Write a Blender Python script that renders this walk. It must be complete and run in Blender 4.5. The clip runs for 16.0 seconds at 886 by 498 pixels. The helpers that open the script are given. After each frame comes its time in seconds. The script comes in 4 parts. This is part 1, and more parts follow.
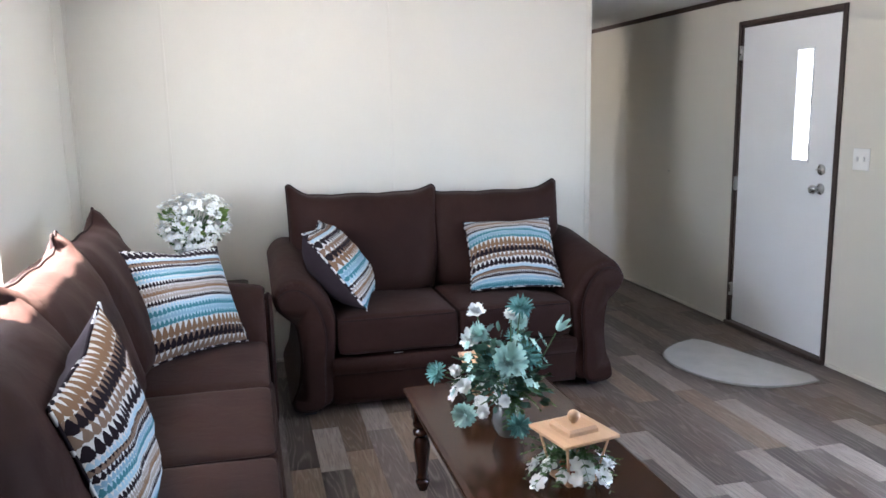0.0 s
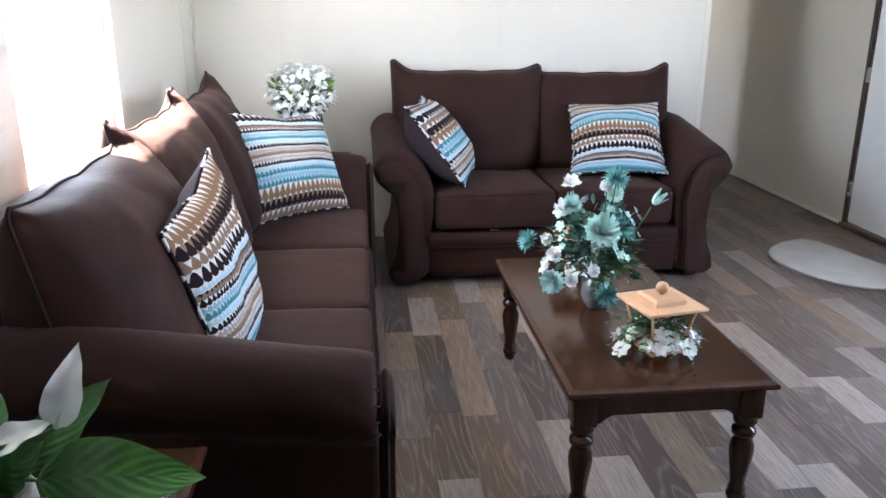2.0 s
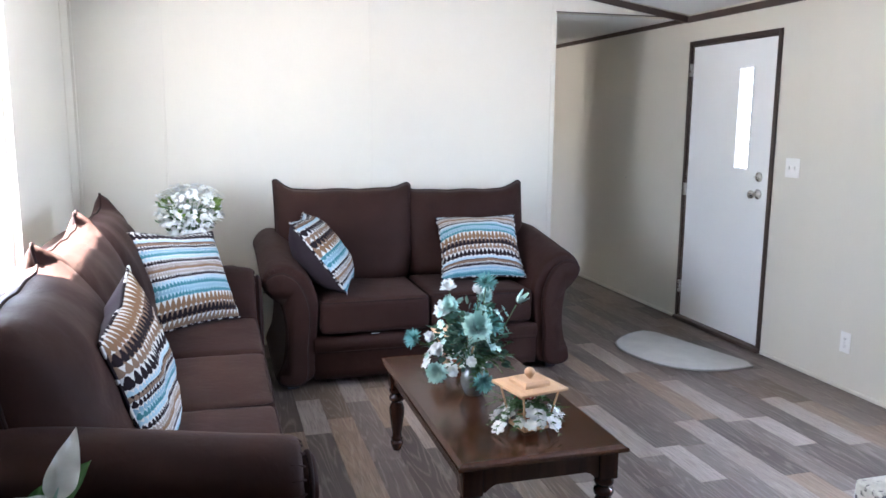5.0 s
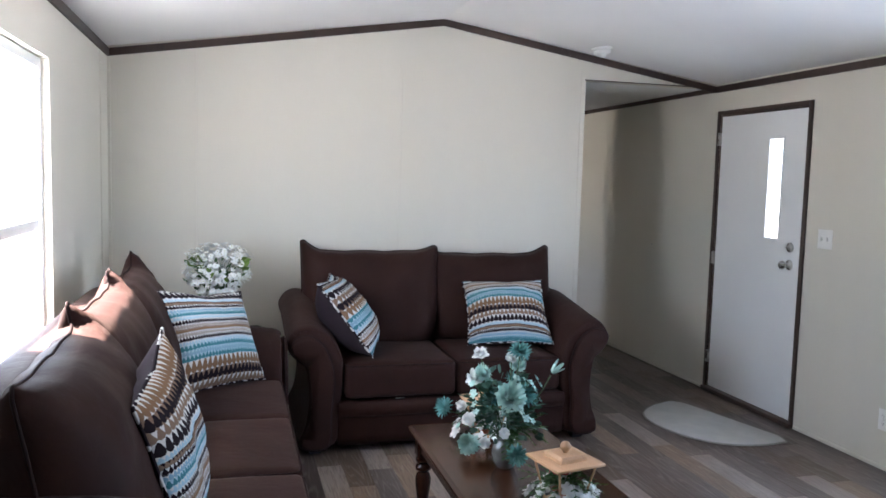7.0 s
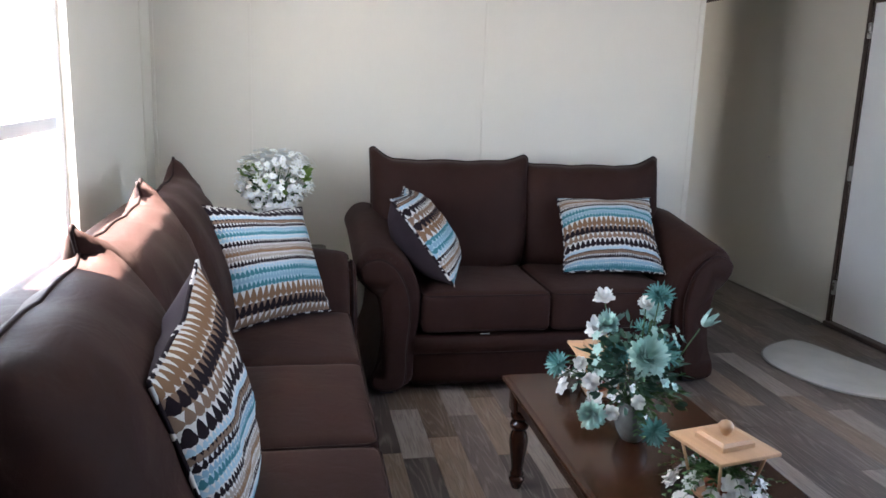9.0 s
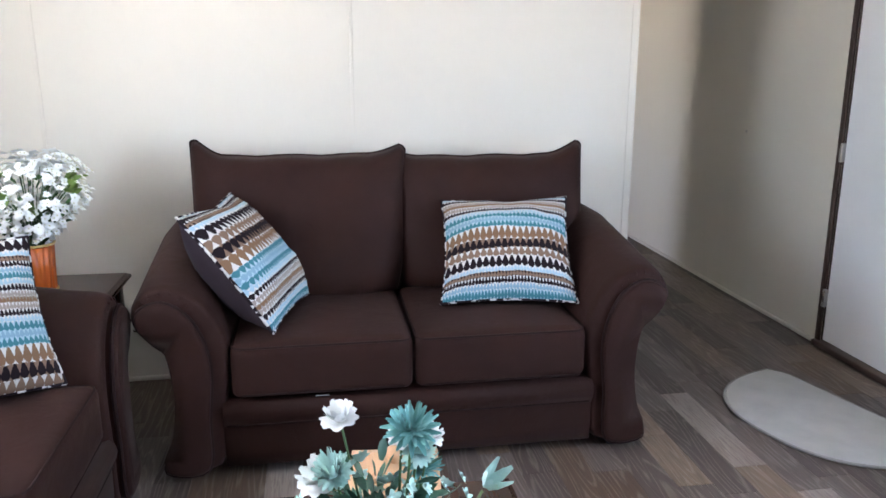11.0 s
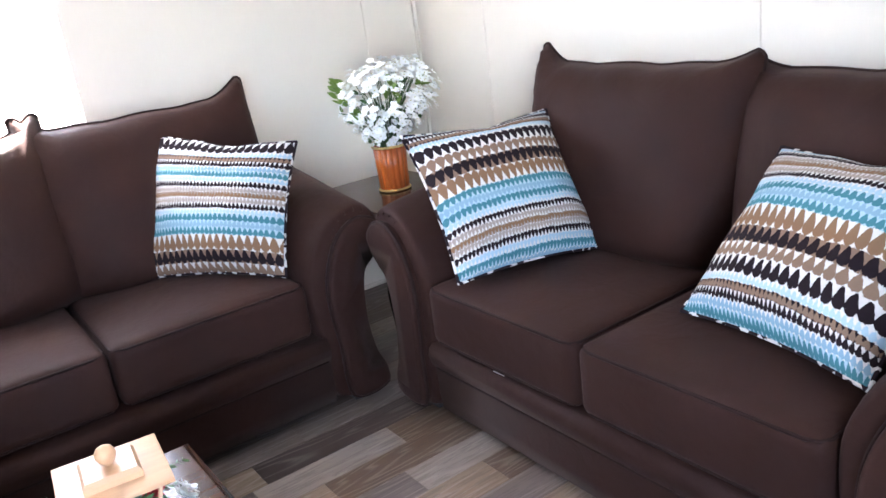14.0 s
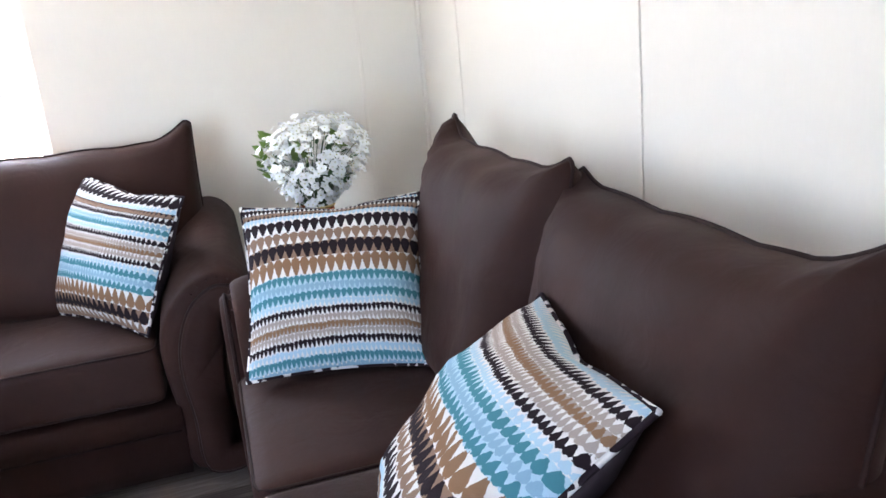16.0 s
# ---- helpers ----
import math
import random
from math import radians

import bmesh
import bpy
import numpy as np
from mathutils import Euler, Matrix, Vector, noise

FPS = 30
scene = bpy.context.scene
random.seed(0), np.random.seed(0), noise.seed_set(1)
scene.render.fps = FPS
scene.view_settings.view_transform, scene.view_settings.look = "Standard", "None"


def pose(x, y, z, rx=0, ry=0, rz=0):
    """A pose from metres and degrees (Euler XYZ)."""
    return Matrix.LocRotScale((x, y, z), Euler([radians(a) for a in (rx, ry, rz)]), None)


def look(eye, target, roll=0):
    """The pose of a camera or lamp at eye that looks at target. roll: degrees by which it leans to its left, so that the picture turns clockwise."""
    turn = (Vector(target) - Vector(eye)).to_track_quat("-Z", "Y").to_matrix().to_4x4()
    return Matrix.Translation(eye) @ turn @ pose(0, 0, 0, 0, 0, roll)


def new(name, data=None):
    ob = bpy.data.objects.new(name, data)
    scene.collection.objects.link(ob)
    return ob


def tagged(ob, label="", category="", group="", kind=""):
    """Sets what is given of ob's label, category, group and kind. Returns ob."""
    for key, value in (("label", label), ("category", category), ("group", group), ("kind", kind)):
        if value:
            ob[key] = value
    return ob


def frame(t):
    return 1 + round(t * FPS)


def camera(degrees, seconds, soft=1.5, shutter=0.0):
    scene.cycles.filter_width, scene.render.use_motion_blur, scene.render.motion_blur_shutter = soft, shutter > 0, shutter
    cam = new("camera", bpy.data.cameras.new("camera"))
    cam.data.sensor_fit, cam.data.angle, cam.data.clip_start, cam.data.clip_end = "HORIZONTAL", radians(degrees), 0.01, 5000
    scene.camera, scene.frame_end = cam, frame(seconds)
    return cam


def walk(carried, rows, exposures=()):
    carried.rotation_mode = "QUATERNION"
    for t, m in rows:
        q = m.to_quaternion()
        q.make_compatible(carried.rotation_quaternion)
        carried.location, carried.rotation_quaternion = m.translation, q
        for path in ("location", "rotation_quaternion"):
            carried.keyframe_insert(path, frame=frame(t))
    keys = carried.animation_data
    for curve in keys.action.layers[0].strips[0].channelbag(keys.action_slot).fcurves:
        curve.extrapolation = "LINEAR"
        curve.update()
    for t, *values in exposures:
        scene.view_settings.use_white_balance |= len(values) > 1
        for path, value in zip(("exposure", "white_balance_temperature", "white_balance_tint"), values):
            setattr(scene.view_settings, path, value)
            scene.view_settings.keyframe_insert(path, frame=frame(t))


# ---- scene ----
cam = camera(59.1, 16.0, 1.6)
PATH = [
    (0, (0.251, 0.108, 1.481), (0.724, 2.019, 1.129), -1.1),
    (0.5, (0.225, 0.094, 1.469), (0.548, 2.034, 1.107), 0.3),
    (1, (0.206, 0.102, 1.467), (0.395, 2.053, 1.07), -0.7),
    (1.5, (0.21, 0.087, 1.447), (0.287, 2.039, 1.018), -1.2),
    (2, (0.274, 0.061, 1.381), (0.473, 1.958, 0.782), -0.0),
    (2.5, (0.326, 0.05, 1.34), (0.561, 1.877, 0.563), -1.4),
    (3, (0.232, -0.116, 1.36), (0.595, 1.702, 0.608), 0.1),
    (3.5, (0.159, -0.256, 1.36), (0.665, 1.528, 0.611), 1.1),
    (4, (0.151, -0.283, 1.362), (0.758, 1.488, 0.658), 2.4),
    (4.5, (0.141, -0.275, 1.412), (0.737, 1.536, 0.808), 0.7),
    (5, (0.117, -0.277, 1.454), (0.671, 1.616, 1.124), 0.4),
    (5.2, (0.116, -0.268, 1.468), (0.631, 1.643, 1.184), 0.3),
    (7.3, (0.056, -0.202, 1.475), (0.565, 1.724, 1.298), 1.9),
    (7.5, (0.086, -0.166, 1.484), (0.571, 1.765, 1.298), 2.0),
    (8, (0.126, 0.02, 1.508), (0.567, 1.963, 1.334), 1.5),
    (8.5, (0.098, 0.24, 1.442), (0.453, 2.193, 1.198), 1.6),
    (9, (0.077, 0.444, 1.412), (0.444, 2.367, 1.0), 1.9),
    (9.2, (0.114, 0.512, 1.393), (0.539, 2.413, 0.94), 2.1),
    (11.3, (1.100, 1.432, 1.405), (1.338, 3.352, 0.925), -1.3),
    (11.5, (1.209, 1.508, 1.381), (1.178, 3.453, 0.916), -3.8),
    (12, (1.55, 1.79, 1.387), (0.993, 3.679, 1.039), -4.0),
    (12.5, (1.872, 1.906, 1.341), (0.899, 3.587, 0.864), -8.2),
    (13, (2.111, 2.104, 1.315), (0.801, 3.478, 0.684), -10.5),
    (13.5, (2.252, 2.389, 1.338), (0.769, 3.525, 0.622), -7.3),
    (14, (2.453, 2.634, 1.316), (0.879, 3.692, 0.679), -7.7),
    (14.5, (2.557, 2.883, 1.318), (0.97, 3.914, 0.671), -8.1),
    (15, (2.588, 3.255, 1.324), (0.975, 4.251, 0.688), -3.4),
    (15.5, (2.646, 3.559, 1.323), (0.935, 4.395, 0.713), -4.0),
    (16, (2.655, 3.805, 1.324), (0.802, 4.332, 0.786), -5.5),
]
walk(cam, [(t, look(eye, target, roll)) for t, eye, target, roll in PATH],
     [(0, 4.63, 6160, 16), (0.5, 4.63, 6210, 16), (1.5, 4.58, 6260, 16), (2.5, 5.46, 6010, 16), (4, 5.55, 5860, 16), (5, 4.93, 6010, 16), (7.5, 4.12, 6130, 15),
      (8.5, 3.95, 6180, 15), (9.2, 4.38, 6210, 16), (11.5, 4.88, 6260, 17), (12.5, 4.73, 6360, 18), (13, 5.18, 6260, 18), (13.5, 5.36, 6260, 19), (14.5, 5.16, 6260, 19),
      (15, 5.18, 6330, 19), (16, 5.08, 6330, 18)])

# ---- light ----
world = bpy.data.worlds.new("sky")
scene.world = world
world.use_nodes = True
wn = world.node_tree
sky = wn.nodes.new("ShaderNodeTexSky")
sky.sky_type, sky.sun_disc = "NISHITA", False
SUN_EL, SUN_AZ = 61.0, -63.0          # azimuth clockwise from +y
sky.sun_elevation, sky.sun_rotation = radians(SUN_EL), radians(SUN_AZ)
wn.nodes["Background"].inputs[1].default_value = 0.05
wn.links.new(sky.outputs[0], wn.nodes["Background"].inputs[0])
sun_data = bpy.data.lights.new("sun", "SUN")
sun_data.energy, sun_data.angle, sun_data.color = 5.0, radians(0.6), (1.0, 0.93, 0.82)
sun = new("sun", sun_data)
_a, _e = radians(SUN_AZ), radians(SUN_EL)
sun.matrix_world = look((math.sin(_a) * math.cos(_e) * 20, math.cos(_a) * math.cos(_e) * 20, math.sin(_e) * 20), (0, 0, 0))


def window_light(eye, target, w, h, watts, colour):
    d = bpy.data.lights.new("window_light", "AREA")
    d.shape, d.size, d.size_y, d.energy, d.color = "RECTANGLE", w, h, watts, colour
    ob = new("window_light", d)
    ob.matrix_world = look(eye, target)
    return ob


COOL, DAY = (0.64, 0.79, 1.0), (1.0, 0.97, 0.99)
window_light((-0.684, 2.765, 1.244), (3, 2.765, 1.244), 0.936, 1.324, 2.2, (0.80, 0.89, 1.0))
# stands for daylight through the added east window, which is out of view
window_light((3.44, 1.88, 1.25), (0, 1.88, 1.15), 0.94, 1.28, 2.35, COOL)
# lamp of the added side-room window, aimed through the doorway
window_light((0.253, 7.05, 1.3), (3, 7.05, 1.2), 0.89, 0.99, 0.75, DAY)
window_light((3.445, 4.0525, 1.465), (0, 4.0525, 1.465), 0.125, 0.63, 0.06, COOL)


# ---- materials ----
def mat(name, colour, rough=0.6, metal=0.0, sheen=0.0, coat=0.0):
    m = bpy.data.materials.new(name)
    m.use_nodes = True
    b = m.node_tree.nodes["Principled BSDF"]
    b.inputs["Base Color"].default_value = (*colour, 1)
    b.inputs["Roughness"].default_value = rough
    b.inputs["Metallic"].default_value = metal
    b.inputs["Sheen Weight"].default_value = sheen
    b.inputs["Coat Weight"].default_value = coat
    return m


def node(m, kind, **sets):
    n = m.node_tree.nodes.new(kind)
    for k, v in sets.items():
        if k in n.inputs:
            n.inputs[k].default_value = v
        else:
            setattr(n, k, v)
    return n


def wire(m, a, b):
    m.node_tree.links.new(a, b)


def shader(m):
    return m.node_tree.nodes["Principled BSDF"]


def math_node(m, op, a, b=None):
    n = node(m, "ShaderNodeMath", operation=op)
    for i, v in enumerate((a, b)):
        if v is None:
            continue
        if isinstance(v, (int, float)):
            n.inputs[i].default_value = v
        else:
            wire(m, v, n.inputs[i])
    return n.outputs[0]


def mix_node(m, fac, a, b, blend="MIX"):
    n = node(m, "ShaderNodeMix", data_type="RGBA", blend_type=blend)
    for i, v in ((0, fac), (6, a), (7, b)):
        if isinstance(v, tuple):
            n.inputs[i].default_value = (*v, 1)
        elif isinstance(v, (int, float)):
            n.inputs[i].default_value = v
        else:
            wire(m, v, n.inputs[i])
    return n.outputs[2]


def coords(m, scale=(1, 1, 1), source="Object"):
    tc, mp = node(m, "ShaderNodeTexCoord"), node(m, "ShaderNodeMapping")
    mp.inputs["Scale"].default_value = scale
    wire(m, tc.outputs[source], mp.inputs["Vector"])
    return mp.outputs[0]


def noise_node(m, vec, scale, detail=4.0, rough=0.55, distort=0.0):
    n = node(m, "ShaderNodeTexNoise", Scale=scale, Detail=detail, Roughness=rough, Distortion=distort)
    wire(m, vec, n.inputs["Vector"])
    return n.outputs["Fac"]


def ramp(m, fac, stops, interp="LINEAR"):
    n = node(m, "ShaderNodeValToRGB")
    n.color_ramp.interpolation = interp
    while len(n.color_ramp.elements) < len(stops):
        n.color_ramp.elements.new(0.5)
    for e, (p, c) in zip(n.color_ramp.elements, stops):
        e.position, e.color = p, (*c, 1)
    wire(m, fac, n.inputs[0])
    return n.outputs[0]


def bump(m, height, strength=0.2, dist=0.002, chain=None):
    n = node(m, "ShaderNodeBump", Strength=strength, Distance=dist)
    wire(m, height, n.inputs["Height"])
    if chain is not None:
        wire(m, chain, n.inputs["Normal"])
    wire(m, n.outputs[0], shader(m).inputs["Normal"])
    return n.outputs[0]


def mottled(name, colour, rough, spread=0.12, scale=6.0, fine=120.0, relief=0.15, dist=0.001, stretch=(1, 1, 1), **kw):
    """A surface whose colour varies at two scales, with fine relief."""
    m = mat(name, colour, rough, **kw)
    v = coords(m, stretch)
    big, small = noise_node(m, v, scale), noise_node(m, v, fine, 3)
    lo, hi = tuple(c * (1 - spread) for c in colour), tuple(min(1, c * (1 + spread)) for c in colour)
    c = ramp(m, big, ((0.3, lo), (0.7, hi)))
    c = mix_node(m, 0.25, c, ramp(m, small, ((0.3, lo), (0.7, hi))))
    wire(m, c, shader(m).inputs["Base Color"])
    r = node(m, "ShaderNodeMapRange")
    r.inputs["To Min"].default_value, r.inputs["To Max"].default_value = rough * 0.88, min(1, rough * 1.1)
    wire(m, big, r.inputs["Value"])
    wire(m, r.outputs[0], shader(m).inputs["Roughness"])
    bump(m, small, relief, dist)
    return m


WALL = mottled("wall_vinyl", (0.655, 0.622, 0.540), 0.62, 0.035, 1.3, 260, 0.25, 0.0006, (1, 1, 0.12))
CEIL = mottled("ceiling_paint", (0.80, 0.80, 0.79), 0.85, 0.03, 2.0, 140, 0.5, 0.0015)
TRIM = mottled("dark_trim", (0.055, 0.032, 0.024), 0.5, 0.25, 9, 90, 0.2, 0.0006, (1, 1, 0.2))
WHITE = mottled("white_paint", (0.80, 0.81, 0.81), 0.42, 0.02, 3, 60, 0.06, 0.0005)
PLASTIC = mottled("white_plastic", (0.82, 0.81, 0.78), 0.35, 0.02, 12, 90, 0.03, 0.0003)
SLOT = mat("dark_slot", (0.03, 0.03, 0.03), 0.6)
STEEL = mottled("brushed_nickel", (0.55, 0.53, 0.50), 0.28, 0.1, 20, 200, 0.05, 0.0003, metal=1.0)
FABRIC = mottled("brown_microfibre", (0.0295, 0.0124, 0.0096), 0.64, 0.16, 5.0, 420, 0.35, 0.0008, sheen=0.05)
shader(FABRIC).inputs["Specular IOR Level"].default_value = 0.10
bump(FABRIC, noise_node(FABRIC, coords(FABRIC), 11, 3, 0.6, 0.6), 0.30, 0.010, FABRIC.node_tree.nodes["Bump"].outputs[0])
shader(FABRIC).inputs["Sheen Roughness"].default_value = 0.4
shader(FABRIC).inputs["Sheen Tint"].default_value = (0.90, 0.70, 0.60, 1)


def cord_mat():
    """Piping cut from the woven cloth: dark, with pale flecks at every drop."""
    m = mat("woven_cord", (0.02, 0.014, 0.016), 0.9)
    n = node(m, "ShaderNodeTexVoronoi", Scale=62.0)
    wire(m, coords(m), n.inputs["Vector"])
    c = mix_node(m, math_node(m, "GREATER_THAN", n.outputs["Color"], 0.58), (0.020, 0.013, 0.016), (0.62, 0.60, 0.57))
    wire(m, c, shader(m).inputs["Base Color"])
    shader(m).inputs["Specular IOR Level"].default_value = 0.08
    bump(m, noise_node(m, coords(m), 500), 0.4, 0.001)
    return m


PILLOW_CORD = cord_mat()
# piping cord, darker than the fabric to stand in for shadow beside it
PIPING = mottled("shade_brown_piping", (0.020, 0.0092, 0.0078), 0.7, 0.15, 30, 500, 0.3, 0.0006)
PILLOW_BACK = mottled("dark_plum_cloth", (0.040, 0.029, 0.034), 0.85, 0.15, 9, 500, 0.4, 0.0008)
for _m in (PIPING, PILLOW_BACK):
    shader(_m).inputs["Specular IOR Level"].default_value = 0.12
FOOT = mottled("black_plastic_foot", (0.012, 0.013, 0.018), 0.45, 0.2, 20, 90, 0.1, 0.0005)
MAT_GREY = mottled("grey_rug_pile", (0.40, 0.39, 0.36), 0.95, 0.12, 7, 240, 0.9, 0.004)
GROOVE = mottled("panel_groove", (0.64, 0.60, 0.53), 0.8, 0.1, 5, 90, 0.1, 0.0005)
RUG_EDGE = mottled("rug_binding", (0.25, 0.24, 0.22), 0.95, 0.15, 30, 240, 0.6, 0.002)
POT_GREY = mottled("pewter_glaze", (0.20, 0.21, 0.20), 0.25, 0.25, 12, 80, 0.1, 0.0006, metal=0.35)
BASKET = mottled("grey_wicker", (0.30, 0.26, 0.25), 0.7, 0.25, 40, 200, 0.5, 0.001)
VASE = mottled("amber_cane", (0.36, 0.078, 0.010), 0.32, 0.35, 18, 120, 0.2, 0.0008, (1, 1, 0.15), coat=0.3)
GOLD = mottled("gold_cord", (0.55, 0.38, 0.14), 0.4, 0.3, 60, 200, 0.5, 0.001, metal=0.3)
PINE = mottled("pale_pine", (0.56, 0.335, 0.185), 0.45, 0.18, 10, 90, 0.15, 0.0006, (1, 0.12, 1))
STEM = mottled("green_stem", (0.045, 0.10, 0.03), 0.6, 0.3, 30, 200, 0.2, 0.0005)
TERRACOTTA = mottled("terracotta", (0.32, 0.10, 0.045), 0.8, 0.2, 20, 150, 0.3, 0.001)
GROUND = mottled("dry_ground", (0.34, 0.30, 0.24), 0.95, 0.2, 0.6, 20, 0.5, 0.01)


def leaf_mat(name, a, b, rough=0.35):
    m = mat(name, a, rough)
    g = node(m, "ShaderNodeNewGeometry")
    v = coords(m)
    c = mix_node(m, g.outputs["Random Per Island"], a, b)
    c = mix_node(m, math_node(m, "MULTIPLY", noise_node(m, v, 60), 0.3), c, tuple(x * 0.55 for x in a))
    wire(m, c, shader(m).inputs["Base Color"])
    shader(m).inputs["Transmission Weight"].default_value = 0.0
    bump(m, noise_node(m, v, 90), 0.15, 0.001)
    return m


PETAL_WHITE = leaf_mat("white_petal", (0.90, 0.90, 0.86), (0.84, 0.87, 0.86), 0.7)
PETAL_TEAL = leaf_mat("teal_petal", (0.10, 0.31, 0.29), (0.21, 0.46, 0.44), 0.7)
PETAL_PALE = leaf_mat("pale_teal_petal", (0.44, 0.68, 0.62), (0.60, 0.80, 0.74), 0.7)
PETAL_RED = leaf_mat("red_petal", (0.45, 0.02, 0.03), (0.5, 0.04, 0.05), 0.6)
BLOSSOM_EYE = mat("blossom_eye", (0.45, 0.42, 0.10), 0.7)
LEAF = leaf_mat("leaf_green", (0.035, 0.10, 0.025), (0.07, 0.16, 0.04), 0.45)
LEAF_BLUE = leaf_mat("leaf_bluegreen", (0.025, 0.085, 0.050), (0.065, 0.165, 0.105), 0.5)
LEAF_LIME = leaf_mat("leaf_lime", (0.13, 0.22, 0.03), (0.17, 0.27, 0.05), 0.5)


def broad_leaf():
    m = mat("lily_leaf", (0.03, 0.12, 0.015), 0.28)
    uv = node(m, "ShaderNodeTexCoord").outputs["UV"]
    s = node(m, "ShaderNodeSeparateXYZ")
    wire(m, uv, s.inputs[0])
    side = math_node(m, "ABSOLUTE", math_node(m, "SUBTRACT", s.outputs[0], 0.5))
    vein = math_node(m, "SINE", math_node(m, "MULTIPLY", math_node(m, "SUBTRACT", s.outputs[1], math_node(m, "MULTIPLY", side, 0.7)), 52.0))
    v = coords(m)
    c = ramp(m, noise_node(m, v, 14), ((0.3, (0.018, 0.072, 0.009)), (0.7, (0.045, 0.150, 0.018))))
    c = mix_node(m, math_node(m, "MULTIPLY", math_node(m, "GREATER_THAN", vein, 0.86), 0.45), c, (0.02, 0.07, 0.01))
    c = mix_node(m, math_node(m, "LESS_THAN", side, 0.012), c, (0.05, 0.09, 0.03))
    wire(m, c, shader(m).inputs["Base Color"])
    bump(m, vein, 0.25, 0.002)
    return m


LILY = broad_leaf()


def wood(name, dark, light, rough, coat, axis):
    """Stained wood with long grain along an axis."""
    m = mat(name, dark, rough, coat=coat)
    st = [9, 9, 9]
    st[axis] = 0.9
    v = coords(m, tuple(st))
    n = noise_node(m, v, 2.2, 8, 0.65, 0.8)
    f = noise_node(m, v, 22, 3)
    c = ramp(m, n, ((0.3, dark), (0.72, light)))
    c = mix_node(m, math_node(m, "MULTIPLY", f, 0.4), c, tuple(x * 0.55 for x in dark))
    wire(m, c, shader(m).inputs["Base Color"])
    shader(m).inputs["Coat Roughness"].default_value = 0.05
    bump(m, f, 0.06, 0.0006)
    return m


TABLE = wood("walnut_table_top", (0.031, 0.0108, 0.0052), (0.070, 0.0255, 0.0115), 0.17, 0.0, 1)
TABLE_LEG = wood("walnut_table_leg", (0.026, 0.010, 0.006), (0.055, 0.021, 0.011), 0.18, 0.1, 2)
for _m in (TABLE, TABLE_LEG):
    shader(_m).inputs["Specular IOR Level"].default_value = 0.34
CABINET = wood("brown_cabinet", (0.085, 0.040, 0.022), (0.15, 0.078, 0.045), 0.5, 0.05, 2)


def plank_mat(name, stops, per_island=False):
    """Printed plank: its tone lies between the stops, with growth rings and pores."""
    m = mat(name, (0.2, 0.16, 0.13), 0.38)
    if per_island:
        rnd = node(m, "ShaderNodeNewGeometry").outputs["Random Per Island"]
    else:
        rnd = node(m, "ShaderNodeObjectInfo").outputs["Random"]
    shift = node(m, "ShaderNodeCombineXYZ")
    wire(m, math_node(m, "MULTIPLY", rnd, 37.0), shift.inputs[0])
    wire(m, math_node(m, "MULTIPLY", rnd, 91.0), shift.inputs[1])
    tc = node(m, "ShaderNodeTexCoord").outputs["Object"]
    add = node(m, "ShaderNodeVectorMath", operation="ADD")
    wire(m, tc, add.inputs[0])
    wire(m, shift.outputs[0], add.inputs[1])

    def mapped(sc):
        mp = node(m, "ShaderNodeMapping")
        mp.inputs["Scale"].default_value = sc
        wire(m, add.outputs[0], mp.inputs["Vector"])
        return mp.outputs[0]
    # growth rings: noise contours stretched along the plank
    field = noise_node(m, mapped((10.0, 0.9, 1)), 1.0, 1.5, 0.45, 0.15)
    rings = math_node(m, "SINE", math_node(m, "MULTIPLY", field, 95.0))
    fine = noise_node(m, mapped((150, 7, 1)), 1.0, 4, 0.6)
    blotch = noise_node(m, mapped((14, 3, 1)), 1.0, 3)
    tone = ramp(m, rnd, stops)
    c = mix_node(m, math_node(m, "MULTIPLY", math_node(m, "POWER", math_node(m, "MAXIMUM", rings, 0.0), 2.0), 0.55), tone, mix_node(m, 0.5, tone, (0.42, 0.37, 0.32)))
    c = mix_node(m, math_node(m, "MULTIPLY", math_node(m, "GREATER_THAN", fine, 0.54), 0.6), c, mix_node(m, 0.6, tone, (0.05, 0.037, 0.03)))
    c = mix_node(m, math_node(m, "MULTIPLY", math_node(m, "POWER", blotch, 2.0), 1.1), c, mix_node(m, 0.5, tone, (0.07, 0.05, 0.04)))
    wire(m, c, shader(m).inputs["Base Color"])
    r = node(m, "ShaderNodeMapRange")
    r.inputs["To Min"].default_value, r.inputs["To Max"].default_value = 0.34, 0.50
    wire(m, fine, r.inputs["Value"])
    wire(m, r.outputs[0], shader(m).inputs["Roughness"])
    shader(m).inputs["Specular IOR Level"].default_value = 0.34
    bump(m, fine, 0.12, 0.0006)
    return m


TONES = {"dark": ((0.0, (0.062, 0.043, 0.035)), (1.0, (0.096, 0.070, 0.058))), "brown": ((0.0, (0.084, 0.051, 0.032)), (1.0, (0.128, 0.081, 0.051))),
         "mid": ((0.0, (0.114, 0.085, 0.072)), (1.0, (0.164, 0.127, 0.108))), "tan": ((0.0, (0.177, 0.121, 0.080)), (1.0, (0.239, 0.169, 0.115))),
         "pale": ((0.0, (0.240, 0.197, 0.165)), (1.0, (0.322, 0.268, 0.228)))}
PLANKS = {k: plank_mat("vinyl_plank_" + k, v) for k, v in TONES.items()}
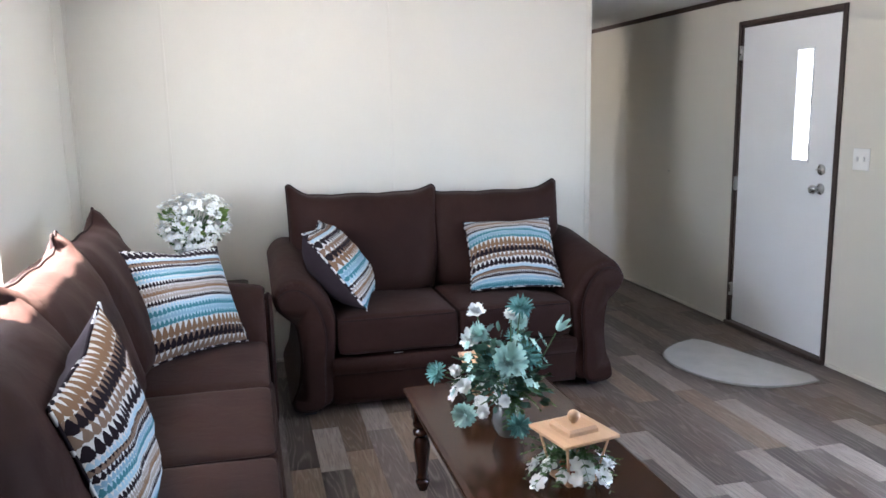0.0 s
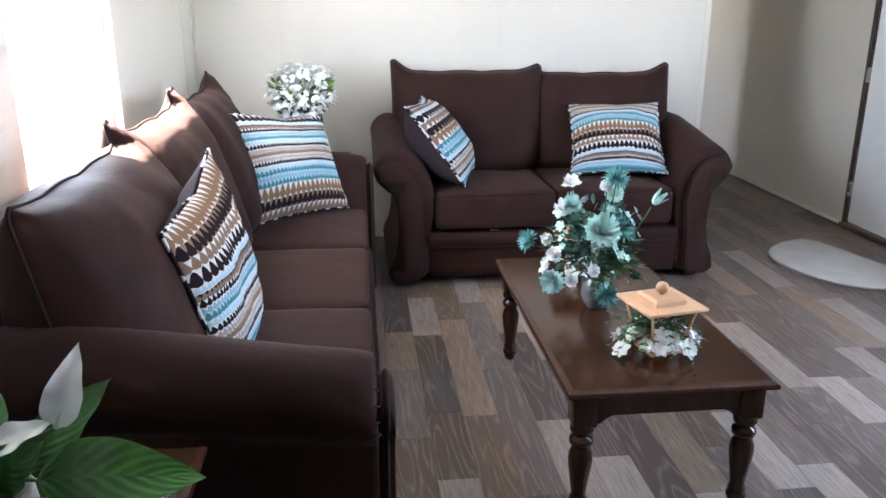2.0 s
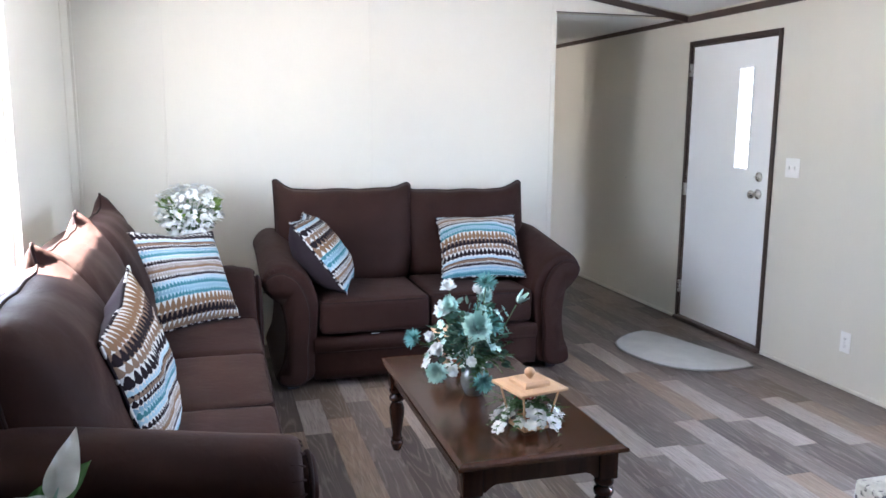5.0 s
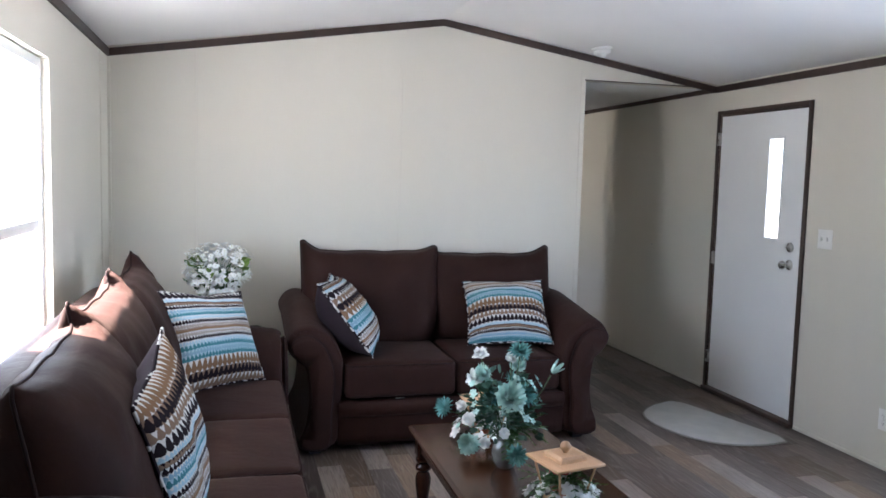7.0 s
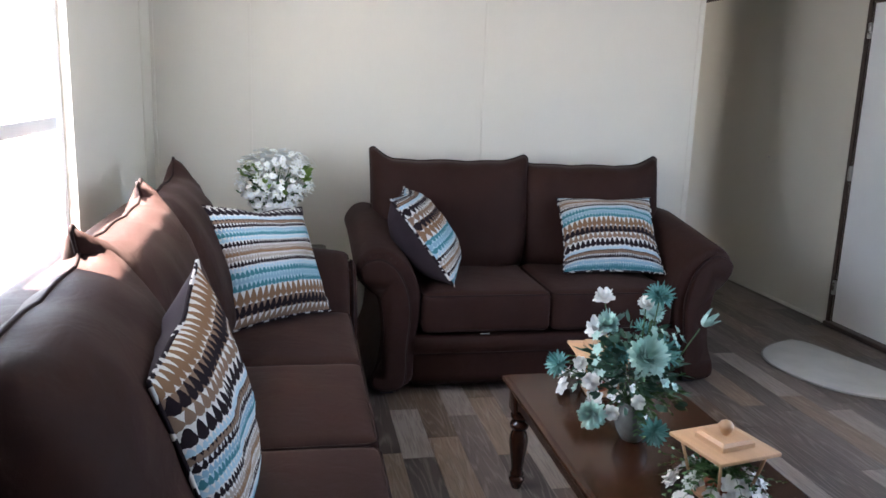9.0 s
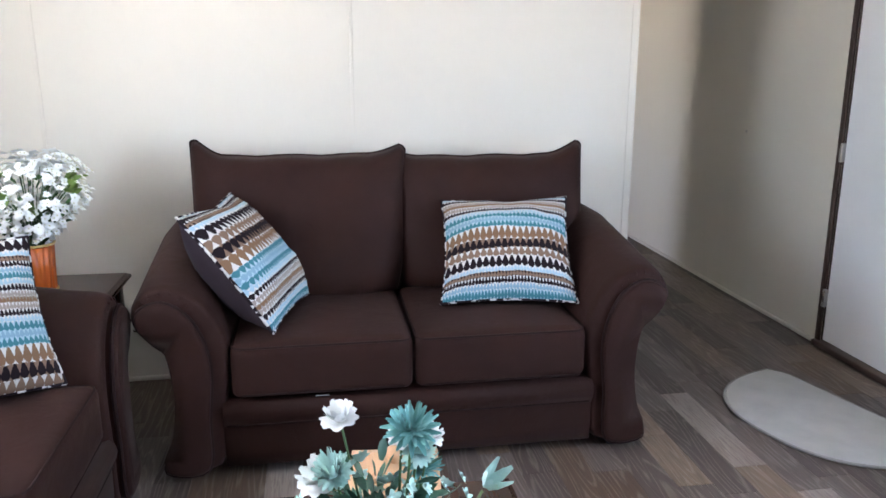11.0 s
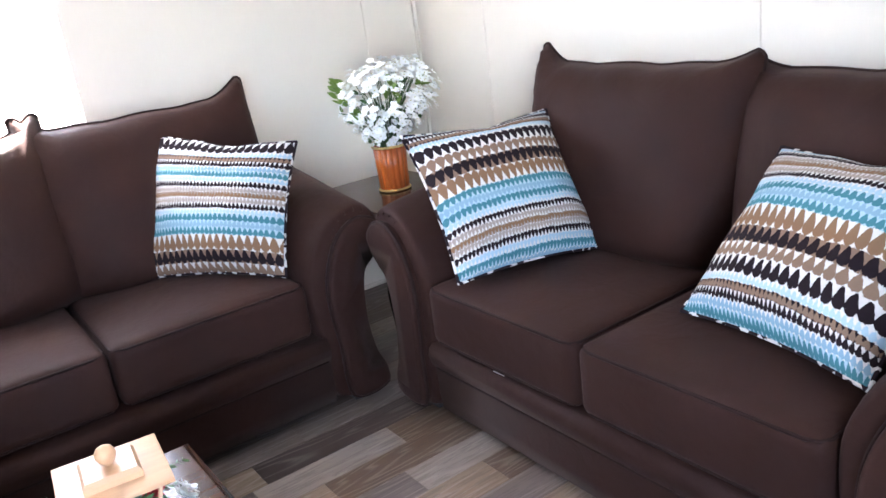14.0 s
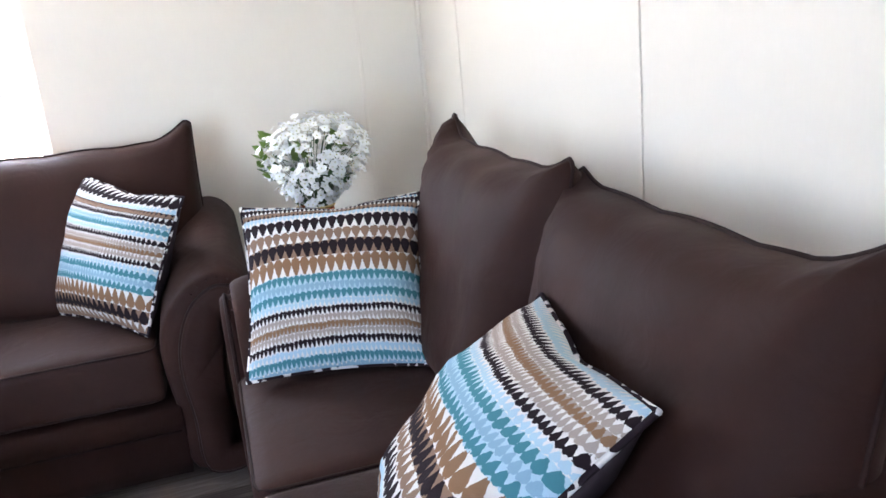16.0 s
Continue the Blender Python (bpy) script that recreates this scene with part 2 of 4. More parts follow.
PLANK_REST = plank_mat("vinyl_plank_rest", ((0.0, (0.052, 0.037, 0.031)), (0.25, (0.076, 0.055, 0.046)), (0.40, (0.087, 0.055, 0.034)), (0.55, (0.115, 0.089, 0.077)),
                                            (0.75, (0.138, 0.108, 0.094)), (0.88, (0.162, 0.117, 0.084)), (1.0, (0.219, 0.182, 0.158))), True)
JOINT = mat("plank_joint", (0.075, 0.058, 0.048), 0.7)


def granite():
    m = mat("speckled_laminate", (0.6, 0.58, 0.53), 0.3)
    v = coords(m)
    a, b, d = noise_node(m, v, 42, 4, 0.6), noise_node(m, v, 75, 3, 0.6, 0.5), noise_node(m, v, 150, 2)
    c = ramp(m, a, ((0.35, (0.55, 0.52, 0.46)), (0.6, (0.74, 0.72, 0.67))))
    c = mix_node(m, math_node(m, "MULTIPLY", math_node(m, "GREATER_THAN", b, 0.58), 0.7), c, (0.30, 0.27, 0.24))
    c = mix_node(m, math_node(m, "GREATER_THAN", math_node(m, "MULTIPLY", b, d), 0.37), c, (0.06, 0.06, 0.065))
    wire(m, c, shader(m).inputs["Base Color"])
    bump(m, d, 0.05, 0.0004)
    return m


GRANITE = granite()


def glass():
    m = bpy.data.materials.new("window_glass")
    m.use_nodes = True
    b = shader(m)
    b.inputs["Base Color"].default_value = (1, 1, 1, 1)
    b.inputs["Roughness"].default_value = 0.02
    b.inputs["Transmission Weight"].default_value = 1.0
    b.inputs["IOR"].default_value = 1.02
    return m


GLASS = glass()

# woven cushion cover: bands of drops, from the top of one repeat to its foot
BLACK_C, WHITE_C, TAUPE_C, BROWN_C = (0.018, 0.011, 0.014), (0.64, 0.62, 0.585), (0.225, 0.145, 0.098), (0.225, 0.130, 0.072)
TEAL_C, SKY_C, BLUE_C, GREY_C = (0.055, 0.20, 0.235), (0.36, 0.51, 0.60), (0.22, 0.36, 0.46), (0.33, 0.28, 0.245)
BANDS = ((0.098, BLACK_C, WHITE_C, 17), (0.080, TAUPE_C, WHITE_C, 17), (0.095, BLACK_C, TAUPE_C, 17), (0.115, BROWN_C, WHITE_C, 17),
         (0.055, TEAL_C, SKY_C, 26), (0.05, BLUE_C, SKY_C, 30), (0.055, TEAL_C, SKY_C, 26), (0.04, SKY_C, WHITE_C, 34),
         (0.045, BLACK_C, WHITE_C, 34), (0.045, GREY_C, WHITE_C, 38), (0.04, BROWN_C, GREY_C, 38), (0.04, GREY_C, WHITE_C, 38),
         (0.045, BLACK_C, WHITE_C, 34), (0.04, SKY_C, WHITE_C, 34), (0.045, TEAL_C, SKY_C, 34), (0.04, BLUE_C, WHITE_C, 34),
         (0.045, BLACK_C, WHITE_C, 34), (0.04, TAUPE_C, BLACK_C, 34), (0.04, SKY_C, WHITE_C, 34))


def woven(name, phase, flip):
    m = mat(name, WHITE_C, 0.9)
    s = node(m, "ShaderNodeSeparateXYZ")
    wire(m, node(m, "ShaderNodeTexCoord").outputs["UV"], s.inputs[0])
    wob = noise_node(m, coords(m), 26, 2)
    u = s.outputs[0]
    v = s.outputs[1] if flip else math_node(m, "SUBTRACT", 1.0, s.outputs[1])
    v = math_node(m, "ADD", v, math_node(m, "MULTIPLY", math_node(m, "SUBTRACT", wob, 0.5), 0.016))
    yarn = noise_node(m, coords(m), 190, 2)
    v = math_node(m, "ADD", v, math_node(m, "MULTIPLY", math_node(m, "SUBTRACT", yarn, 0.5), 0.022))
    v = math_node(m, "FRACT", math_node(m, "ADD", v, phase))
    total, at, colour = sum(b[0] for b in BANDS), 0.0, None
    for k, (h, a, b, count) in enumerate(BANDS):
        h /= total
        f = math_node(m, "DIVIDE", math_node(m, "SUBTRACT", v, at), h)
        fu = math_node(m, "ABSOLUTE", math_node(m, "SUBTRACT", math_node(m, "FRACT", math_node(m, "ADD", math_node(m, "MULTIPLY", u, round(count * 1.2) * 1.0), 0.37 * (k % 2))), 0.5))
        dome = math_node(m, "SQRT", math_node(m, "MAXIMUM", math_node(m, "SUBTRACT", 1.0, math_node(m, "POWER", math_node(m, "DIVIDE", math_node(m, "SUBTRACT", 0.35, f), 0.35), 2.0)), 0.0))
        taper = math_node(m, "POWER", math_node(m, "MAXIMUM", math_node(m, "DIVIDE", math_node(m, "SUBTRACT", 1.08, f), 0.73), 0.0), 0.72)
        left = math_node(m, "GREATER_THAN", f, 0.35)
        wide = math_node(m, "ADD", math_node(m, "MULTIPLY", left, taper), math_node(m, "MULTIPLY", math_node(m, "SUBTRACT", 1.0, left), dome))
        inside = math_node(m, "LESS_THAN", fu, math_node(m, "MULTIPLY", wide, 0.52))
        c = mix_node(m, inside, b, a)
        colour = c if colour is None else mix_node(m, math_node(m, "GREATER_THAN", v, at), colour, c)
        at += h
    weave = noise_node(m, coords(m), 700, 2)
    colour = mix_node(m, math_node(m, "MULTIPLY", weave, 0.22), colour, mix_node(m, 0.6, colour, (0.02, 0.02, 0.02)))
    wire(m, colour, shader(m).inputs["Base Color"])
    shader(m).inputs["Specular IOR Level"].default_value = 0.08
    bump(m, noise_node(m, coords(m), 15, 3, 0.6, 0.8), 0.35, 0.008, bump(m, weave, 0.5, 0.0012))
    return m


# ---- mesh helpers ----
def mesh_of(name, bm, material, smooth=True):
    me = bpy.data.meshes.new(name)
    bmesh.ops.recalc_face_normals(bm, faces=bm.faces[:])
    bm.to_mesh(me)
    bm.free()
    for p in me.polygons:
        p.use_smooth = smooth
    for m in (material if isinstance(material, (list, tuple)) else (material,)):
        me.materials.append(m)
    return me


def part(name, bm, material, parent=None, label="", smooth=True, at=None):
    """One mesh object, as a part of a thing, or a thing of its own."""
    ob = new(name, mesh_of(name, bm, material, smooth))
    if parent is not None:
        ob.parent = parent
    if at is not None:
        ob.matrix_basis = at
    if label:
        ob["label"] = label
    return ob


def thing(name, label, category, m=None, group="", kind=""):
    ob = new(name)
    ob.empty_display_size = 0.05
    if m is not None:
        ob.matrix_basis = m
    return tagged(ob, label, category, group, kind)


def box(x0, x1, y0, y1, z0, z1, bev=0.0, seg=2, bm=None):
    own = bmesh.new()
    bmesh.ops.create_cube(own, size=1)
    for v in own.verts:
        v.co = Vector(((x0 + x1) / 2 + v.co.x * (x1 - x0), (y0 + y1) / 2 + v.co.y * (y1 - y0), (z0 + z1) / 2 + v.co.z * (z1 - z0)))
    if bev:
        bmesh.ops.bevel(own, geom=own.edges[:], offset=bev, segments=seg, profile=0.5, affect="EDGES")
    return merge(bm, own) if bm is not None else own


def merge(bm, other, m=None):
    me = bpy.data.meshes.new("tmp")
    other.to_mesh(me)
    other.free()
    if m is not None:
        me.transform(m)
    bm.from_mesh(me)
    bpy.data.meshes.remove(me)
    return bm


def lathe(profile, seg=24, wave=None):
    """A turned solid round z from (radius, z) pairs."""
    bm, rings = bmesh.new(), []
    for r, z in profile:
        rings.append([bm.verts.new(((r * (wave(a) if wave else 1)) * math.cos(a), (r * (wave(a) if wave else 1)) * math.sin(a), z))
                      for a in (2 * math.pi * i / seg for i in range(seg))])
    for a, b in zip(rings, rings[1:]):
        for i in range(seg):
            bm.faces.new((a[i], a[(i + 1) % seg], b[(i + 1) % seg], b[i]))
    bm.faces.new(rings[0])
    bm.faces.new(rings[-1])
    return bm


def tube(points, radius, seg=6, closed=False, bm=None):
    """A round cord along points."""
    bm = bm if bm is not None else bmesh.new()
    pts = [Vector(p) for p in points]
    n, rings, up = len(pts), [], None
    for i, p in enumerate(pts):
        a = pts[(i - 1) % n] if closed or i else p
        b = pts[(i + 1) % n] if closed or i < n - 1 else p
        d = (b - a).normalized()
        if up is None:
            up = d.orthogonal().normalized()
        up = (up - d * up.dot(d)).normalized()
        side = d.cross(up)
        r = radius(i / (n - 1)) if callable(radius) else radius
        rings.append([bm.verts.new(p + r * (up * math.cos(2 * math.pi * k / seg) + side * math.sin(2 * math.pi * k / seg))) for k in range(seg)])
    for a, b in zip(rings, rings[1:] + (rings[:1] if closed else [])):
        for k in range(seg):
            bm.faces.new((a[k], a[(k + 1) % seg], b[(k + 1) % seg], b[k]))
    if not closed:
        bm.faces.new(rings[0])
        bm.faces.new(rings[-1])
    return bm


def spline(points, steps=6, closed=False):
    """A smooth line through points (Catmull-Rom)."""
    pts, out = [Vector(p) for p in points], []
    n = len(pts)
    for i in range(n if closed else n - 1):
        p0 = pts[(i - 1) % n] if closed or i else pts[0]
        p1, p2 = pts[i], pts[(i + 1) % n]
        p3 = pts[(i + 2) % n] if closed or i + 2 < n else pts[-1]
        for k in range(steps):
            t = k / steps
            out.append(0.5 * (2 * p1 + (p2 - p0) * t + (2 * p0 - 5 * p1 + 4 * p2 - p3) * t * t + (3 * p1 - p0 - 3 * p2 + p3) * t ** 3))
    if not closed:
        out.append(pts[-1])
    return out


def loft(rings, bm=None, caps=True):
    bm = bm if bm is not None else bmesh.new()
    vs = [[bm.verts.new(p) for p in r] for r in rings]
    n = len(vs[0])
    for a, b in zip(vs, vs[1:]):
        for i in range(n):
            bm.faces.new((a[i], a[(i + 1) % n], b[(i + 1) % n], b[i]))
    if caps:
        bm.faces.new(vs[0])
        bm.faces.new(vs[-1])
    return bm


def puff(hx, hy, hz, r, crown=0.0, n=14, seed=0.0, rumple=0.003):
    """An upholstered block with rounded edges and a domed top, its middle at 0."""
    bm = bmesh.new()
    bmesh.ops.create_cube(bm, size=2)
    bmesh.ops.subdivide_edges(bm, edges=bm.edges[:], cuts=n, use_grid_fill=True)
    for v in bm.verts:
        p = Vector((math.sin(v.co.x * math.pi / 2), math.sin(v.co.y * math.pi / 2), math.sin(v.co.z * math.pi / 2)))
        q = Vector((p.x * hx, p.y * hy, p.z * hz))
        core = Vector((max(-hx + r, min(hx - r, q.x)), max(-hy + r, min(hy - r, q.y)), max(-hz + r, min(hz - r, q.z))))
        d = q - core
        if d.length > 1e-6:
            q = core + d.normalized() * min(r, d.length)
        dome = (1 - (q.x / hx) ** 2) * (1 - (q.y / hy) ** 2)
        if q.z > 0:
            q.z += crown * dome
        q += Vector((0, 0, 1)) * rumple * noise.noise(Vector((q.x * 7 + seed, q.y * 7, q.z * 5)))
        v.co = q
    return bm


# ---- structure ----
WX, EX, NY, SY = -0.648, 3.383, 4.737, -7.0      # inner faces of the walls
HX, HALL_END, EAVE, RIDGE, RIDGE_X = 2.367, 8.1, 2.172, 2.492, 1.3675


def wall(name, label, boxes, extra=None):
    bm = bmesh.new()
    for b in boxes:
        box(*b, bm=bm)
    if extra is not None:
        merge(bm, extra)
    return tagged(part(name, bm, WALL, smooth=False), label, "wall", kind="structure")


def slab_outline(points, y0, y1):
    """A wall from its outline in x and z."""
    return loft([[(x, y0, z) for x, z in points], [(x, y1, z) for x, z in points]])


W1 = (2.295, 3.235, 0.58, 1.908)
wall("wall_west", "cream vinyl panelled side wall with one window", [
    (WX - 0.11, WX, SY - 0.1, W1[0], 0, 2.3), (WX - 0.11, WX, W1[1], NY + 0.1, 0, 2.3),
    (WX - 0.11, WX, W1[0], W1[1], 0, W1[2]), (WX - 0.11, WX, W1[0], W1[1], W1[3], 2.3)])
D1 = (3.762, 4.652, 1.968)
# unseen east window, added to light the room from the right
W2 = (1.40, 2.36, 0.58, 1.908)
wall("wall_east", "cream vinyl panelled side wall with the front door", [
    (EX, EX + 0.11, SY - 0.1, W2[0], 0, 2.3), (EX, EX + 0.11, W2[0], W2[1], 0, W2[2]), (EX, EX + 0.11, W2[0], W2[1], W2[3], 2.3),
    (EX, EX + 0.11, W2[1], D1[0], 0, 2.3), (EX, EX + 0.11, D1[0], D1[1], D1[2], 2.3), (EX, EX + 0.11, D1[1], HALL_END + 0.1, 0, 2.3)])
wall("wall_north", "cream vinyl panelled gable wall behind the loveseat", [], slab_outline(
    [(WX, 0), (HX, 0), (HX, 2.165), (EX, 2.165), (EX, EAVE + 0.06), (RIDGE_X, RIDGE + 0.06), (WX, EAVE + 0.06)], NY, NY + 0.1))
# unseen wall that closes the room, moved far back to lessen bounced light
wall("wall_south", "unseen cream panelled end wall, set far back", [(WX, EX, SY - 0.1, SY, 0, 2.2)],
     slab_outline([(WX, 2.2), (EX, 2.2), (RIDGE_X, RIDGE + 0.06)], SY - 0.1, SY))
wall("wall_hall", "cream panelled hall wall with an open doorway", [
    (HX - 0.1, HX, NY + 0.1, 6.55, 0, 2.3), (HX - 0.1, HX, 7.35, HALL_END, 0, 2.3), (HX - 0.1, HX, 6.55, 7.35, 2.0, 2.3)])
wall("wall_hall_end", "cream panelled wall at the end of the hall", [(0.2, EX, HALL_END, HALL_END + 0.1, 0, 2.3)])
# unseen side room and window, added to light a band in the hall
W3 = (6.60, 7.50, 0.80, 1.80)
wall("wall_side_room", "unseen cream panelled walls of an added side room", [
    (0.2, 0.3, 5.3, W3[0], 0, 2.3), (0.2, 0.3, W3[1], HALL_END, 0, 2.3), (0.2, 0.3, W3[0], W3[1], 0, W3[2]), (0.2, 0.3, W3[0], W3[1], W3[3], 2.3),
    (0.2, HX - 0.1, 5.2, 5.3, 0, 2.3)])

bm = loft([[(x, y, z + dz) for x, z, dz in ((WX - 0.11, EAVE, 0), (RIDGE_X, RIDGE, 0), (EX + 0.11, EAVE, 0), (EX + 0.11, EAVE, 0.08), (RIDGE_X, RIDGE, 0.08), (WX - 0.11, EAVE, 0.08))]
           for y in (SY - 0.1, NY)])
tagged(part("ceiling", bm, CEIL, smooth=False), "white textured vaulted ceiling", "ceiling", kind="structure")
tagged(part("ceiling_hall", box(0.2, EX, NY + 0.1, HALL_END, 2.168, 2.25), CEIL, smooth=False), "white flat hall ceiling", "ceiling", kind="structure")
tagged(part("roof", box(WX - 0.3, EX + 0.3, SY - 0.3, HALL_END + 0.3, 2.62, 2.7), CEIL, smooth=False), "flat roof deck over the rooms", "roof", kind="structure")
tagged(part("ground", box(-400, 400, -400, 400, -0.9, -0.7), GROUND, smooth=False), "dry pale ground outside the house", "ground", kind="structure")

# dark strips where the walls meet the ceiling
TH = 0.044
crown = thing("trim", "dark brown wooden strips along the ceiling edge", "trim", kind="structure")


def strip(a, b, down, depth, name="strip", material=TRIM, parent=crown, h=TH):
    """A strip from a to b on a wall, h high below the line, depth thick towards down's xy."""
    a, b, d = Vector(a), Vector(b), Vector(down) * depth
    ring = lambda p: [p, p + d, p + d - Vector((0, 0, h)), p - Vector((0, 0, h))]
    o = part(name, loft([ring(a), ring(b)]), material, parent, smooth=False)
    return o


strip((WX, SY, EAVE + 0.002), (WX, NY, EAVE + 0.002), (1, 0, 0), 0.014)
strip((EX, SY, EAVE + 0.002), (EX, NY - 0.001, EAVE + 0.002), (-1, 0, 0), 0.014)
strip((EX, NY + 0.1, EAVE - 0.003), (EX, HALL_END, EAVE - 0.003), (-1, 0, 0), 0.012, h=0.034)
strip((EX, NY, EAVE - 0.008), (EX, NY + 0.1, EAVE - 0.008), (-1, 0, 0), 0.012, h=0.030)
strip((WX + 0.014, NY, EAVE + 0.004), (RIDGE_X, NY, RIDGE + 0.002), (0, -1, 0), 0.014)
strip((RIDGE_X, NY, RIDGE + 0.002), (EX - 0.014, NY, EAVE + 0.004), (0, -1, 0), 0.014)
strip((HX, NY - 0.001, 2.169), (EX - 0.015, NY - 0.001, 2.169), (0, -1, 0), 0.003, h=0.007)

# cream battens over the panel joints, corner beads and base trim
battens = thing("trim", "cream vinyl battens over wall panel joints", "trim", kind="structure")


def batten(x0, x1, y0, y1, z0=0.0, z1=EAVE - TH):
    part("batten", box(x0, x1, y0, y1, z0, z1, 0.0012, 1), WALL, battens, smooth=False)


for bx in (-0.157, 1.096):
    batten(bx - 0.007, bx + 0.007, NY - 0.004, NY - 0.0002, 0, EAVE + 0.02)
    part("groove", box(bx + 0.0075, bx + 0.0095, NY - 0.0012, NY - 0.0003, 0, EAVE + 0.02), GROOVE, battens, smooth=False)
batten(HX - 0.030, HX - 0.004, NY - 0.005, NY - 0.0002, 0, 2.235)
batten(HX - 0.004, HX + 0.004, NY - 0.005, NY + 0.024, 0, 2.16)
batten(WX + 0.0002, WX + 0.016, NY - 0.016, NY - 0.0002)
for by in (4.467,):
    batten(WX + 0.0002, WX + 0.004, by - 0.007, by + 0.007)
for by in (2.551, 7.42):
    batten(EX - 0.003, EX - 0.0002, by - 0.006, by + 0.006)
base = thing("baseboard", "thin cream quarter-round along the floor", "baseboard", kind="structure")
for b in ((EX - 0.012, EX - 0.0003, SY, D1[0] - 0.035, 0.0005, 0.022), (EX - 0.012, EX - 0.0003, D1[1] + 0.035, HALL_END, 0.0005, 0.022),
          (WX + 0.0003, WX + 0.012, SY, NY - 0.017, 0.0005, 0.022), (WX + 0.013, HX - 0.031, NY - 0.0125, NY - 0.0005, 0.0005, 0.022)):
    part("moulding", box(*b, 0.004, 2), WALL, base)

# nail head beyond the door
tagged(part("wall_hook", lathe([(0.0, 0), (0.006, 0.001), (0.008, 0.006), (0.006, 0.012), (0.001, 0.014)], 10), STEEL,
            at=pose(EX - 0.0005, 5.50, 0.985, 0, -90, 0)), "small metal nail head in the cream wall", "hook")


# ---- windows and the door ----
def window_unit(name, y0, y1, z0, z1, x, out, rail):
    w = thing(name, "white vinyl double-hung window, glaring with daylight", "window", kind="structure")
    a, b = sorted((x + out * 0.03, x + out * 0.085))
    fr = part("window_frame", bmesh.new(), WHITE, w)
    bm = bmesh.new()
    e = 0.002
    for q in ((y0 + e, y0 + 0.045, z0 + e, z1 - e), (y1 - 0.045, y1 - e, z0 + e, z1 - e), (y0 + 0.045, y1 - 0.045, z0 + e, z0 + 0.045), (y0 + 0.045, y1 - 0.045, z1 - 0.045, z1 - e)):
        box(a, b, *q, 0.004, 2, bm=bm)
    bm.to_mesh(fr.data)
    bm.free()
    if rail:
        part("meeting_rail", box(a + 0.01, b - 0.008, y0 + 0.045, y1 - 0.045, rail - 0.022, rail + 0.022, 0.004), WHITE, w)
    mid = (a + b) / 2
    for q in (((z0 + 0.045, rail - 0.022), (rail + 0.022, z1 - 0.045)) if rail else ((z0 + 0.045, z1 - 0.045),)):
        p = part("pane", box(mid - 0.002, mid + 0.002, y0 + 0.045, y1 - 0.045, *q), GLASS, w, smooth=False)
        p.visible_shadow = False
    return w


window_unit("window_1", *W1, WX, -1, 1.25)
window_unit("unseen_window_2", *W2, EX, 1, 1.25)
window_unit("unseen_window_3", *W3, 0.3, -1, 1.3)

door = thing("door_1", "closed white front door with a narrow glass lite in a dark brown frame", "door", kind="structure")
dy0, dy1, dz = D1
bm = bmesh.new()
for q in ((dy0 - 0.028, dy0 + 0.003, 0.001, dz + 0.028), (dy1 - 0.003, dy1 + 0.028, 0.001, dz + 0.028), (dy0 + 0.003, dy1 - 0.003, dz - 0.003, dz + 0.028)):
    box(EX - 0.014, EX - 0.0004, *q, 0.003, 2, bm=bm)
for q in ((dy0 + 0.001, dy0 + 0.010, 0.001, dz - 0.012), (dy1 - 0.010, dy1 - 0.001, 0.001, dz - 0.012), (dy0 + 0.001, dy1 - 0.001, dz - 0.011, dz - 0.001)):
    box(EX + 0.0005, EX + 0.08, *q, 0.001, 1, bm=bm)
part("door_frame", bm, TRIM, door, "dark brown door frame")
gx0, gx1, gz0, gz1 = 3.990, 4.115, 1.150, 1.780
fx = EX + 0.004
sy0, sy1, sz0, sz1 = dy0 + 0.011, dy1 - 0.011, 0.036, dz - 0.013
bm = bmesh.new()
for q in ((sy0, gx0, sz0, sz1), (gx1, sy1, sz0, sz1), (gx0, gx1, sz0, gz0), (gx0, gx1, gz1, sz1)):
    box(fx, fx + 0.04, *q, bm=bm)
bmesh.ops.remove_doubles(bm, verts=bm.verts[:], dist=0.0001)
part("door_slab", bm, WHITE, door, smooth=False)
bm = bmesh.new()
for q in ((gx0 - 0.012, gx0, gz0 - 0.012, gz1 + 0.012), (gx1, gx1 + 0.012, gz0 - 0.012, gz1 + 0.012), (gx0, gx1, gz0 - 0.012, gz0), (gx0, gx1, gz1, gz1 + 0.012)):
    box(fx - 0.005, fx + 0.0005, *q, 0.0015, 2, bm=bm)
part("lite_frame", bm, WHITE, door)
p = part("pane", box(fx + 0.018, fx + 0.022, gx0, gx1, gz0, gz1), GLASS, door, smooth=False)
p.visible_shadow = False
part("threshold", box(EX - 0.035, EX + 0.09, dy0 - 0.026, dy1 + 0.026, 0.0005, 0.030, 0.006, 2), TRIM, door, "dark metal threshold")
for hz in (0.25, 0.964, 1.80):
    part("hinge", box(EX - 0.020, EX + 0.003, dy1 - 0.014, dy1 + 0.002, hz - 0.045, hz + 0.045, 0.003), STEEL, door)
knob_prof = [(0.0, 0), (0.032, 0.0), (0.033, 0.004), (0.026, 0.010), (0.013, 0.014), (0.012, 0.030), (0.020, 0.036), (0.027, 0.047), (0.027, 0.058), (0.020, 0.066), (0.006, 0.069)]
part("door_knob", lathe(knob_prof, 24), STEEL, door, "brushed nickel knob", at=pose(fx - 0.0003, 3.868, 0.996, 0, -90, 0))
